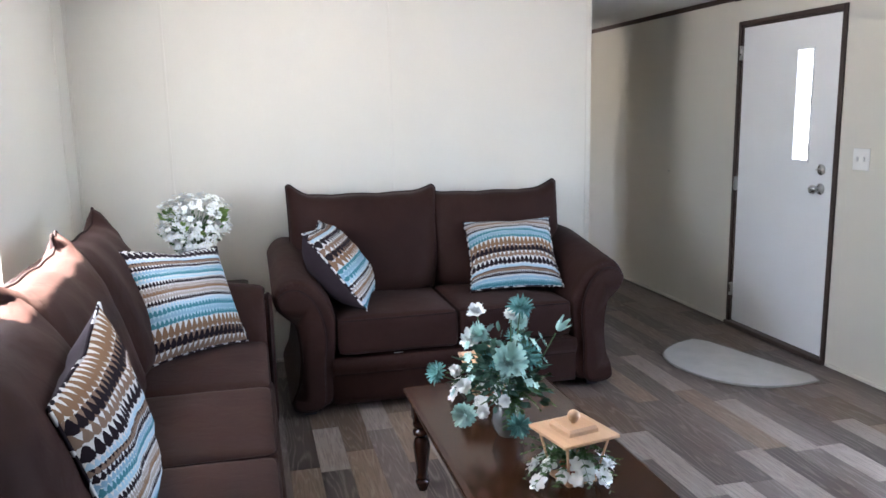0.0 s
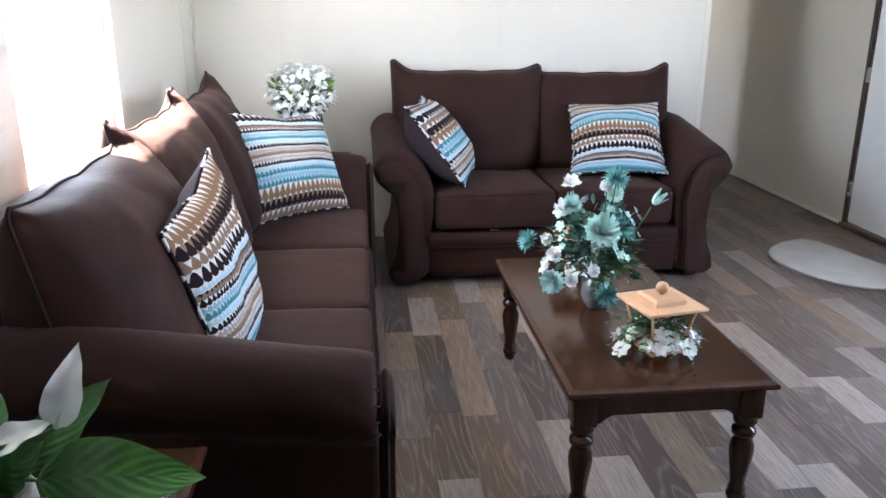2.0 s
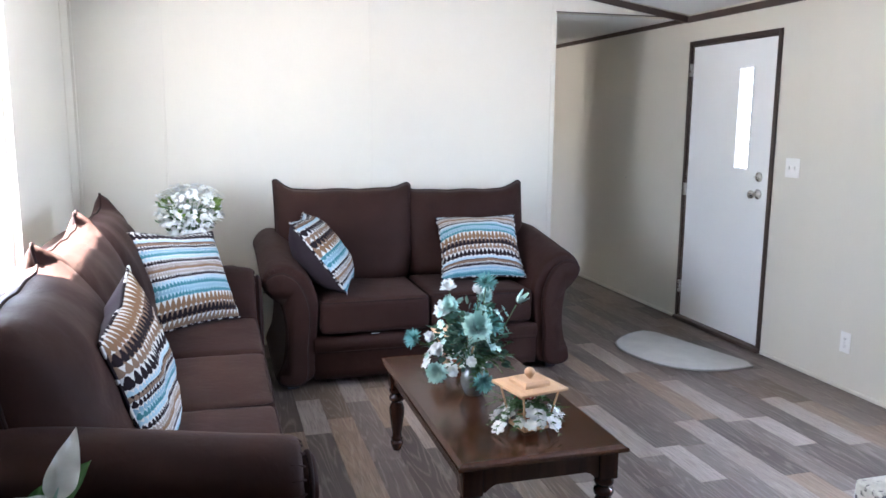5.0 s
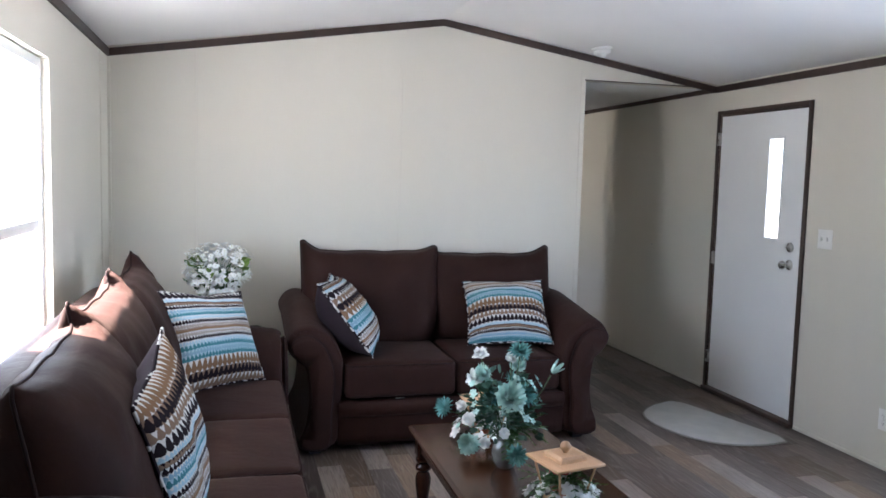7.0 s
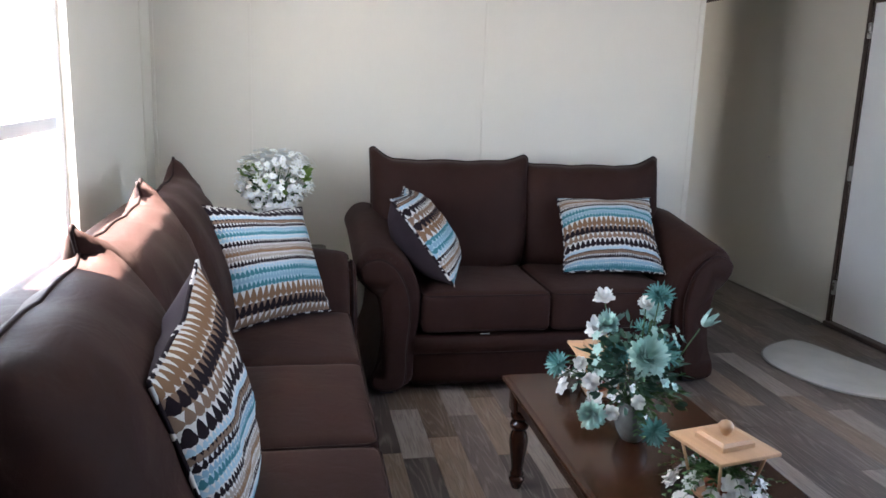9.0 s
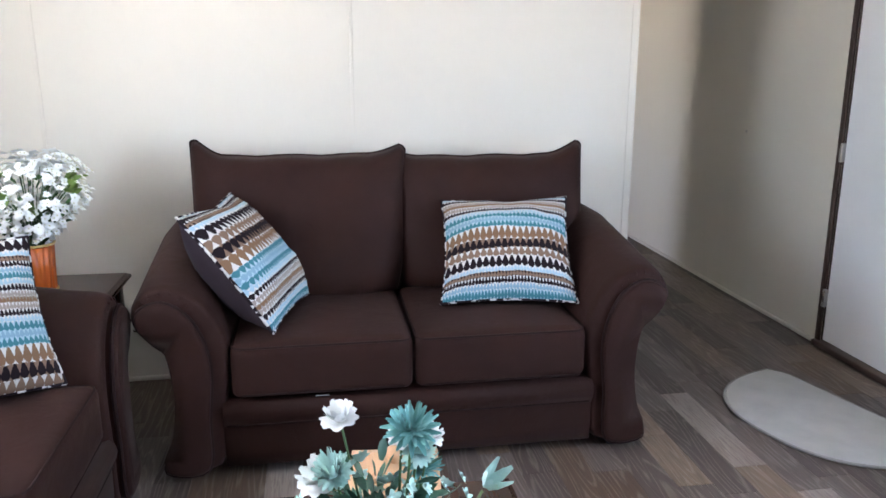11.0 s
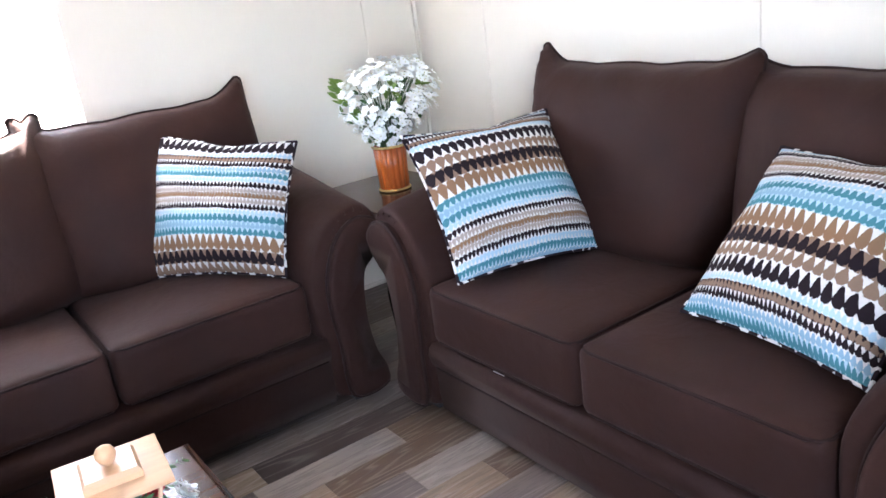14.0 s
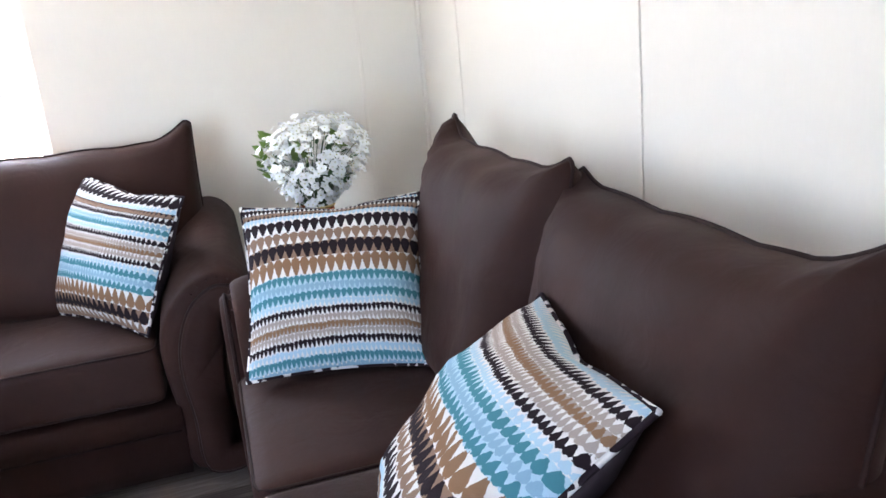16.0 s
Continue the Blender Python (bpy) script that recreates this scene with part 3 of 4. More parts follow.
dead = part("deadbolt", lathe([(0.0, 0), (0.030, 0.0), (0.031, 0.006), (0.024, 0.013), (0.010, 0.016), (0.0, 0.0165)], 24), STEEL, door, "brushed nickel deadbolt", at=pose(fx - 0.0003, 3.868, 1.105, 0, -90, 0))
part("thumb_turn", box(-0.004, 0.004, -0.016, 0.016, 0.014, 0.03, 0.003), STEEL, dead)


# ---- wall plates, smoke alarm ----
def plate(name, label, m, kind_of):
    """A wall plate, 70 by 115 mm, lying in its own xy plane, facing +z."""
    t = thing(name, label, name.replace("_", " "), m)
    part("plate", box(-0.035, 0.035, -0.0575, 0.0575, 0.0003, 0.006, 0.0028, 3), PLASTIC, t)
    if kind_of == "outlet":
        for oy in (-0.02, 0.02):
            f = part("socket", lathe([(0.0, 0.006), (0.0165, 0.006), (0.0165, 0.0075), (0.0150, 0.0085), (0.0, 0.0085)], 24), PLASTIC, t, at=pose(0, oy, 0))
            for sx in (-0.0062, 0.0062):
                part("slot", box(sx - 0.0012, sx + 0.0012, -0.002, 0.0065, 0.0082, 0.0089), SLOT, f, smooth=False)
            part("slot", lathe([(0.0, 0.0082), (0.0024, 0.0082), (0.0024, 0.0089), (0.0, 0.0089)], 10), SLOT, f, at=pose(0, -0.008, 0))
        part("screw", lathe([(0.0, 0.006), (0.003, 0.006), (0.002, 0.0072), (0.0, 0.0073)], 10), STEEL, t)
    else:
        for sx in (-0.023, 0.023):
            part("toggle", box(sx - 0.005, sx + 0.005, -0.011, 0.011, 0.0055, 0.015, 0.002), PLASTIC, t)
    return t


sw2 = plate("light_switch", "white double toggle light switch beside the door", pose(EX, 3.572, 1.180, 90, 0, -90), "switch")
for c in sw2.children:
    if c.name.startswith("plate"):
        c.scale = (1.65, 1, 1)
plate("wall_outlet", "white duplex outlet low on the cream wall", pose(EX, 3.058, 0.265, 90, 0, -90), "outlet")
alarm = thing("smoke_alarm", "round white smoke alarm on the vaulted ceiling", "smoke alarm",
              pose(2.345, 4.46, RIDGE - (2.345 - RIDGE_X) * (RIDGE - EAVE) / (EX - RIDGE_X), 180, -8.97, 0))
part("base_plate", lathe([(0.0, -0.004), (0.070, -0.004), (0.071, 0.012), (0.062, 0.016), (0.0, 0.016)], 32), PLASTIC, alarm)
part("housing", lathe([(0.0, 0.015), (0.056, 0.015), (0.054, 0.034), (0.044, 0.042), (0.026, 0.044), (0.022, 0.055), (0.014, 0.060), (0.0, 0.061)], 32), PLASTIC, alarm)


# ---- sofa and loveseat ----
ARM = [(0.045, 0.055), (0.022, 0.24), (0.0, 0.42), (0.016, 0.535), (0.080, 0.638), (0.172, 0.690), (0.248, 0.680), (0.297, 0.618), (0.290, 0.558),
       (0.246, 0.512), (0.202, 0.468), (0.184, 0.32), (0.200, 0.17), (0.232, 0.055)]
PANEL = [(0.085, 0.058), (0.070, 0.24), (0.056, 0.40), (0.071, 0.505), (0.114, 0.596), (0.180, 0.646), (0.238, 0.642), (0.277, 0.610), (0.271, 0.570),
         (0.234, 0.526), (0.190, 0.476), (0.172, 0.32), (0.188, 0.17), (0.220, 0.058)]
DEPTH, SEAT_W = 0.87, 0.61


def arm_ring(y, s, w, swell=0.0):
    """The arm's outline at depth y; it rises towards the back."""
    lift = 0.086 * min(1.0, max(0.0, y) / 0.55) ** 1.2
    out = []
    for p in spline([(x, z, 0) for x, z in ARM], 4, True):
        z = p.y + lift * max(0.0, min(1.0, (p.y - 0.30) / 0.25))
        x = p.x
        if swell:
            cx, cz = 0.15, 0.38
            x, z = cx + (x - cx) * (1 - swell), cz + (z - cz) * (1 - swell * 0.45)
        out.append((s * (w + x), y, z))
    return out


def back_cushion(w, h, thick, seed, squeeze, ears=(0.080, 0.080), square=7.0):
    """A loose back cushion with pulled-up corners; foot at z 0, front towards -y. Gives the mesh and its seam."""
    bm, nu, nv = bmesh.new(), 30, 22
    front, back, seam = [], [], []

    def outline(u, v):
        ear = max(0.0, (abs(u) - (0.72 if u < 0 else 0.66)) / (0.28 if u < 0 else 0.34)) ** 1.6
        top = h - 0.068 + ears[u > 0] * ear - 0.030 * max(0.0, (abs(u) - 0.94) / 0.06) ** 2 - 0.010 * (1 - u * u) * (1 - 2 * abs(math.sin(u * 5 + seed)) * 0.4)
        narrow = 1 - squeeze * max(0.0, 1 - v / 0.42) ** 1.5 - 0.05 * max(0.0, v - 0.72) * (1 - ear) * 2 - 0.018 * math.sin(v * math.pi)
        foot = 0.03 * u * u
        return Vector((u * w / 2 * narrow, 0, foot + (top - foot) * v))
    for j in range(nv + 1):
        v = j / nv
        fr, bk = [], []
        for i in range(nu + 1):
            u = math.sin((2 * i / nu - 1) * math.pi / 2) 
            p = outline(u, v)
            edge = (max(0.0, 1 - abs(u) ** 4.6)) ** 0.5 * (max(0.0, 1 - abs(2 * v - 1) ** (square if v > 0.5 else 7.0))) ** 0.5
            belly = thick / 2 * edge * (1.06 - 0.26 * v)
            k = 0.014 * noise.noise(Vector((u * 3.2 + seed, v * 3.5, seed))) + 0.006 * noise.noise(Vector((u * 11 + v * 4, v * 5 + seed, 2)))
            crease = 0.010 * max(0.0, abs(u) - 0.50) * max(0.0, v - 0.6) * math.sin(u * 60 + v * 45 + seed) * 8
            rim = i in (0, nu) or j in (0, nv)
            a = bm.verts.new(p + Vector((0, -(belly + (0 if rim else (k + crease) * edge)), 0)))
            b = a if rim else bm.verts.new(p + Vector((0, belly * 0.8 + k * edge, 0)))
            fr.append(a)
            bk.append(b)
        front.append(fr)
        back.append(bk)
    for g in (front, back):
        for j in range(nv):
            for i in range(nu):
                q = (g[j][i], g[j][i + 1], g[j + 1][i + 1], g[j + 1][i])
                if bm.faces.get(q) is None:
                    bm.faces.new(q)
    seam = [front[j][0].co.copy() for j in range(0, nv + 1)] + [v.co.copy() for v in front[nv][1:]] + [front[j][nu].co.copy() for j in range(nv - 1, -1, -1)]
    return bm, seam


def couch(name, label, category, seats, m):
    t = thing(name, label, category, m)
    w = seats * SEAT_W / 2
    # base with a rounded rail over a flat apron
    prof = [(0.010, 0.050), (0.004, 0.10), (0.002, 0.195), (-0.004, 0.208), (-0.014, 0.225), (-0.020, 0.250), (-0.014, 0.272), (0.002, 0.286), (0.09, 0.288), (0.11, 0.302), (0.80, 0.302), (0.80, 0.055)]
    part("base", loft([[(x, y, z) for y, z in prof] for x in (-w - 0.03, 0, w + 0.03)]), FABRIC, t)
    part("piping", tube([(-w - 0.02, -0.002, 0.203), (0, -0.002, 0.203), (w + 0.02, -0.002, 0.203)], 0.004), PIPING, t)
    back = puff(w + 0.13, 0.09, 0.44, 0.06, 0, 10)
    part("back_frame", back, FABRIC, t, at=pose(0, DEPTH - 0.095, 0.50, -3))
    for s in (-1, 1):
        ys = (0.0, 0.004, 0.015, 0.04, 0.15, 0.35, 0.6, 0.82, 0.86, DEPTH)
        sw_ = (0.13, 0.065, 0.026, 0, 0, 0, 0, 0, 0.03, 0.10)
        a = part("arm", loft([arm_ring(y, s, w, q) for y, q in zip(ys, sw_)]), FABRIC, t)
        ring = [Vector((s * (w + p.x), 0, p.y)) for p in spline([(x, z, 0) for x, z in PANEL], 5, True)]
        c = sum(ring, Vector()) / len(ring)
        rings = [[p + Vector((0, y, 0)) + (c - p) * q for p in ring] for y, q in ((0.02, 0), (-0.022, 0.0), (-0.031, 0.02), (-0.035, 0.05), (-0.036, 0.14))]
        part("arm_panel", loft(rings), FABRIC, a)
        # thick dark cord paints the shadow gap between panel and arm roll
        part("piping", tube([p + Vector((0, -0.018, 0)) for p in ring], 0.0068, 6, True), PIPING, a)
        for k in range(9):
            ang = math.radians(-20 + k * 21)
            cx, cz = s * (w + 0.195), 0.585
            d = Vector((s * math.cos(ang), 0, math.sin(ang)))
            o = Vector((cx, 0, cz))
            bm = tube([o + d * 0.086 + Vector((0, -0.004, 0)), o + d * 0.098 + Vector((0, 0.006, 0)), o + d * 0.106 + Vector((0, 0.03, 0))], lambda q: 0.0032 * (1 - 0.7 * q), 5)
            part("pleat", bm, FABRIC, a)
        for fy in (0.075, DEPTH - 0.09):
            ft = loft([[(s * (w + 0.145) + dx * k, fy + dy * k, z) for dx, dy in ((-0.04, -0.04), (0.04, -0.04), (0.04, 0.04), (-0.04, 0.04))] for z, k in ((0.0, 0.72), (0.06, 1.0))])
            part("foot", ft, FOOT, t, "black tapered foot", smooth=False)
    for i in range(seats):
        cx = -w + SEAT_W * (i + 0.5)
        seed = i * 3.7 + seats
        hw_, hd, hh = SEAT_W / 2 - 0.003, 0.305, 0.094
        c = part("seat_cushion", puff(hw_, hd, hh, 0.032, 0.022, 16, seed, 0.004), FABRIC, t, at=pose(cx, 0.284 if seats == 2 else 0.304, 0.396))
        for zz, inset in ((hh - 0.012, 0.006), (-hh + 0.012, 0.006)):
            q = hw_ - inset, hd - inset
            line = [(-q[0], q[1] * 0.9, zz), (-q[0], -q[1] + 0.03, zz), (-q[0] + 0.012, -q[1] + 0.008, zz), (-q[0] + 0.035, -q[1], zz),
                    (q[0] - 0.035, -q[1], zz), (q[0] - 0.012, -q[1] + 0.008, zz), (q[0], -q[1] + 0.03, zz), (q[0], q[1] * 0.9, zz)]
            part("piping", tube(line, 0.0042), PIPING, c)
    if seats == 2:
        part("care_label", box(-0.335, -0.290, 0.004, 0.0060, 0.2955, 0.2975), PLASTIC, t, "tiny white care label", smooth=False, at=pose(0, -0.012, 0))
    if seats == 2:      # the one cushion's corner laps over the other's
        backs = ((-0.372, 0.572, 0.840, -1.6, (0.082, 0.044), 0.660), (0.392, 0.598, 0.815, -1.0, (0.034, 0.066), 0.642))
    else:
        cw = (2 * w + 0.30) / seats
        backs = tuple(((i - 1) * cw, (0.572, 0.576, 0.574)[i], cw + 0.09, (0.8, -0.6, 0.4)[i], ((0.012, 0.060), (0.070, 0.080), (0.080, 0.080))[i], (0.640, 0.664, 0.664)[i]) for i in range(3))
    for i, (cx, cy, width, yaw, ears, tall) in enumerate(backs):
        bm, seam = back_cushion(width, tall, 0.31 if seats == 2 else (0.42, 0.35, 0.34)[i], i * 2.3 + seats, 0.10 if seats == 2 else 0.04, ears, 5.0 if seats == 2 else 2.6)
        c = part("back_cushion", bm, FABRIC, t, at=pose(cx, cy, 0.445, -11.0, 0, yaw))
        part("piping", tube(seam, 0.0048), PIPING, c)
    return t


couch("loveseat", "dark brown microfibre two-seat loveseat with rolled arms", "sofa", 2, pose(1.2375, 3.795, 0))
couch("sofa", "dark brown microfibre three-seat sofa with rolled arms under the window", "sofa", 3, pose(0.290, 2.645, 0, 0, 0, 90))


# ---- throw pillows ----
def throw_pillow(label, tl, tr, bl, br, phase, flip, seed):
    tl, tr, bl, br = (Vector(p) for p in (tl, tr, bl, br))
    o = (tl + tr + bl + br) / 4
    ex = ((tr - tl) + (br - bl)).normalized()
    ey = (tl - bl + tr - br)
    ey = (ey - ex * ey.dot(ex)).normalized()
    ez = ex.cross(ey)
    w, h = ((tr - tl).length + (br - bl).length) / 2, ((tl - bl).length + (tr - br).length) / 2
    m = Matrix((ex, ey, ez)).transposed().to_4x4()
    m.translation = o
    inv = m.inverted()
    # how far each corner is pulled from an even rectangle
    pull = {(su, sv): inv @ p - Vector((su * w / 2, sv * h / 2, 0)) for (su, sv), p in {(-1, 1): tl, (1, 1): tr, (-1, -1): bl, (1, -1): br}.items()}
    t = thing("throw_pillow", label, "pillow", m, "patterned throw pillows")
    n, thick_front, thick_back = 26, 0.165 if seed == 4.0 else 0.215, {1.0: 0.30, 4.0: 0.27}.get(seed, 0.225)

    def sheet(sign):
        bm, thick = bmesh.new(), thick_front if sign > 0 else thick_back
        uvl = bm.loops.layers.uv.new("UVMap")
        g, par = [], {}
        for j in range(n + 1):
            row = []
            for i in range(n + 1):
                u, v = math.sin((2 * i / n - 1) * math.pi / 2), math.sin((2 * j / n - 1) * math.pi / 2)
                # edges bow inwards between the corners
                x = u * w / 2 * (1 - 0.075 * (1 - v * v))
                y = v * h / 2 * (1 - 0.075 * (1 - u * u) - (0.055 * math.exp(-((u - 0.1) / 0.25) ** 2) if v > 0 else 0) * abs(v) ** 6)
                e = max(0.0, 1 - abs(u) ** 2.6) ** 0.62 * max(0.0, 1 - abs(v) ** 2.6) ** 0.62
                z = sign * (thick / 2) * e + 0.020 * e * noise.noise(Vector((u * 2.1 + seed, v * 2.1, seed))) + 0.006 * e * noise.noise(Vector((u * 7 + seed, v * 7, 3))) - 0.02 * sign * max(0, v - 0.55) * math.exp(-((u - 0.1) / 0.22) ** 2) * e
                skew = sum((q * ((1 + su * u) * (1 + sv * v) / 4) for (su, sv), q in pull.items()), Vector())
                vert = bm.verts.new(Vector((x, y, z)) + skew)
                par[vert] = ((u + 1) / 2, (v + 1) / 2)
                row.append(vert)
            g.append(row)
        for j in range(n):
            for i in range(n):
                f = bm.faces.new((g[j][i], g[j][i + 1], g[j + 1][i + 1], g[j + 1][i]))
                for l in f.loops:
                    l[uvl].uv = par[l.vert]
        rim = [r.co.copy() for r in g[0]] + [g[j][n].co.copy() for j in range(1, n + 1)] + [r.co.copy() for r in reversed(g[n][:-1])] + [g[j][0].co.copy() for j in range(n - 1, 0, -1)]
        return bm, rim
    bm, rim = sheet(1)
    part("front_cover", bm, woven("woven_drops", phase, flip), t, "bands of black, white, teal and tan drops")
    part("back_cover", sheet(-1)[0], PILLOW_BACK, t, "plain dark plum back")
    part("piping", tube(rim, 0.0052, 6, True), PILLOW_CORD, t, "black and white woven piping")
    return t


throw_pillow("teal, tan and black patterned pillow leaning on the loveseat arm", (0.487, 3.860, 0.905), (0.610, 4.333, 0.900), (0.774, 3.800, 0.520), (0.892, 4.262, 0.515), 0.86, False, 1.0)
throw_pillow("teal, tan and black patterned pillow against the loveseat back", (1.417, 4.334, 0.848), (1.908, 4.266, 0.860), (1.366, 4.010, 0.524), (1.850, 3.905, 0.538), 0.80, True, 2.0)
throw_pillow("teal, tan and black patterned pillow by the sofa arm", (-0.296, 3.368, 0.956), (0.094, 3.704, 0.893), (-0.184, 3.206, 0.510), (0.208, 3.530, 0.500), 0.10, True, 3.0)
throw_pillow("teal, tan and black patterned pillow slumped on the sofa seat", (-0.180, 1.800, 0.885), (-0.150, 2.275, 0.995), (-0.050, 1.790, 0.485), (-0.050, 2.245, 0.490), 0.36, True, 4.0)


# ---- tables ----
def turned_leg(h, r):
    """A turned leg up to a square block: (share of radius, share of height)."""
    prof = [(0.0, 0), (0.48, 0.0), (0.55, 0.02), (0.70, 0.07), (0.84, 0.115), (0.84, 0.135), (0.62, 0.150), (0.60, 0.165), (0.74, 0.18), (0.74, 0.20), (0.60, 0.215),
            (0.62, 0.27), (0.80, 0.42), (0.97, 0.56), (1.0, 0.62), (0.95, 0.68), (0.78, 0.735), (0.62, 0.755), (0.66, 0.77), (0.95, 0.79), (1.0, 0.82), (0.95, 0.85),
            (0.62, 0.868), (0.60, 0.885), (0.86, 0.90), (0.98, 0.93), (0.98, 0.955), (0.84, 0.98), (0.80, 1.0), (0.0, 1.0)]
    return lathe([(a * r, b * h) for a, b in prof], 20)


def moulded_top(hx, hy, z1, thick):
    """A table top with a stepped, rounded edge."""
    steps = ((0.020, -thick), (0.010, -thick + 0.001), (0.002, -thick + 0.006), (0.0, -thick * 0.55), (0.003, -thick * 0.3), (0.010, -thick * 0.2), (0.013, -0.004), (0.018, 0.0))
    return loft([[(sx * (hx - i), sy * (hy - i), z1 + z) for sx, sy in ((-1, -1), (1, -1), (1, 1), (-1, 1))] for i, z in steps])


def side_table(name, label, category, hx, hy, h, m, apron=0.075, r=0.032, inset=0.062):
    t = thing(name, label, category, m)
    part("tabletop", moulded_top(hx, hy, h, 0.028), TABLE, t, smooth=False)
    ax, ay = hx - inset, hy - inset
    b = 0.033
    bottom = h - 0.028 - apron - 0.03
    for sx in (-1, 1):
        for sy in (-1, 1):
            leg = part("leg", turned_leg(bottom, r), TABLE_LEG, t, at=pose(sx * ax, sy * ay, 0))
            part("leg_block", box(-b, b, -b, b, bottom - 0.002, h - 0.0285, 0.003, 2), TABLE_LEG, leg)
    for sy in (-1, 1):
        part("apron", apron_board(ax - b, h - 0.0285, apron), TABLE_LEG, t, at=pose(0, sy * (ay + 0.016), 0), smooth=False)
    for sx in (-1, 1):
        part("apron", apron_board(ay - b, h - 0.0285, apron), TABLE_LEG, t, at=pose(sx * (ax + 0.016), 0, 0, 0, 0, 90), smooth=False)
    return t


def apron_board(half, top, deep):
    """A rail whose ends drop in a small curved bracket."""
    pts = [(-half, top), (half, top), (half, top - deep - 0.025), (half - 0.012, top - deep - 0.022), (half - 0.03, top - deep - 0.006), (half - 0.045, top - deep),
           (-half + 0.045, top - deep), (-half + 0.03, top - deep - 0.006), (-half + 0.012, top - deep - 0.022), (-half, top - deep - 0.025)]
    return loft([[(x, y, z) for x, z in pts] for y in (-0.009, 0.009)])


TZ = 0.415
side_table("coffee_table", "glossy dark walnut coffee table with turned legs", "coffee table", 0.291, 0.5725, TZ, pose(1.081, 2.414, 0), 0.062, 0.034, 0.058)
EZ = 0.607
side_table("end_table", "dark walnut end table in the corner between the sofas", "end table", 0.275, 0.23, EZ, pose(-0.055, 4.118, 0), 0.08)
side_table("end_table", "dark walnut end table beside the sofa arm, holding a potted lily", "end table", 0.235, 0.275, EZ, pose(-0.263, 1.100, 0), 0.08)


# ---- kitchen counter ----
counter = thing("kitchen_counter", "brown wood-grain kitchen cabinet end with a white outlet", "cabinet")
part("side_panel", box(1.052, 1.070, -1.60, 0.572, 0.0, 0.868, 0.001, 1), CABINET, counter, smooth=False)
part("end_panel", box(1.071, 1.68, 0.552, 0.571, 0.0, 0.868, 0.001, 1), CABINET, counter, smooth=False)
part("corner_stile", box(1.046, 1.0515, 0.543, 0.574, 0.0, 0.868, 0.0015, 1), CABINET, counter, smooth=False)
part("body", box(1.071, 1.68, -1.60, 0.551, 0.05, 0.868), CABINET, counter, smooth=False)
tagged(part("countertop", box(1.030, 1.72, -1.62, 0.614, 0.869, 0.920, 0.006, 3), GRANITE), "speckled pale granite-look countertop on the cabinet", "countertop")
plate("wall_outlet", "white duplex outlet on the brown cabinet side", pose(1.0515, 0.459, 0.727, 90, 0, -90), "outlet")


# ---- door mat ----
def door_mat():
    t = thing("door_mat", "grey half-round pile mat on the floor before the door", "mat", pose(3.095, 3.965, 0, 0, 0, 14))
    ring = []
    for k in range(64):
        a = math.pi * (0.5 + k / 63)
        ring.append((0.525 * -abs(math.cos(a)) ** 0.82, 0.455 * math.copysign(abs(math.sin(a)) ** 0.82, math.sin(a))))
    ring = [(x, y) for x, y in ring if x < -0.01] 
    ring = [(0.0, 0.36), (-0.012, 0.40)] + ring + [(-0.012, -0.40), (0.0, -0.36)]
    c = (-0.24, 0.0)
    bm = bmesh.new()
    rings = [[(c[0] + (x - c[0]) * s, c[1] + (y - c[1]) * s, z + 0.0012 * noise.noise(Vector((x * 20 * s, y * 20 * s, 0)))) for x, y in ring] for s, z in ((0.985, 0.0), (0.99, 0.008), (0.96, 0.0115), (0.8, 0.012), (0.5, 0.012), (0.2, 0.012))]
    part("mat_top", loft(rings, bm), MAT_GREY, t)
    part("binding", tube([(x, y, 0.0055) for x, y in ring], 0.0055, 6, True), RUG_EDGE, t)


door_mat()


# ---- flowers ----
def turn_to(d):
    return Vector(d).normalized().to_track_quat("Z", "Y").to_matrix().to_4x4()


def petal(bm, length, width, cup, m, tipw=0.35, n=3):
    """One petal from the origin along +x, curling up by cup."""
    rows = []
    for i in range(n + 1):
        t = i / n
        wv = width / 2 * (math.sin(math.pi * (0.15 + 0.72 * t)) if i < n else tipw)
        x, z = length * t, cup * length * t * t
        rows.append([bm.verts.new(m @ Vector((x, -wv, z + 0.15 * wv))), bm.verts.new(m @ Vector((x * 1.03, 0, z - 0.02 * length))), bm.verts.new(m @ Vector((x, wv, z + 0.15 * wv)))])
    for a, b in zip(rows, rows[1:]):
        for k in range(2):
            bm.faces.new((a[k], a[k + 1], b[k + 1], b[k]))


def bloom(bm, at, d, size, rng, layers=((5, 0.15, 1.0),), width=0.62):
    m0 = Matrix.Translation(at) @ turn_to(d)
    for count, cup, k in layers:
        off = rng.uniform(0, 6.28)
        for i in range(count):
            a = off + 2 * math.pi * i / count + rng.uniform(-0.12, 0.12)
            m = m0 @ Matrix.Rotation(a, 4, "Z")
            s = size * k * rng.uniform(0.88, 1.1)
            petal(bm, s, s * width, cup + rng.uniform(-0.1, 0.1), m)


def leaflet(bm, at, d, length, width, rng, bend=0.3):
    m = Matrix.Translation(at) @ turn_to(d) @ Matrix.Rotation(rng.uniform(0, 6.28), 4, "Z") @ Matrix.Rotation(-math.pi / 2, 4, "Y")
    petal(bm, length, width, bend * rng.uniform(-1, 1), m, 0.05, 3)


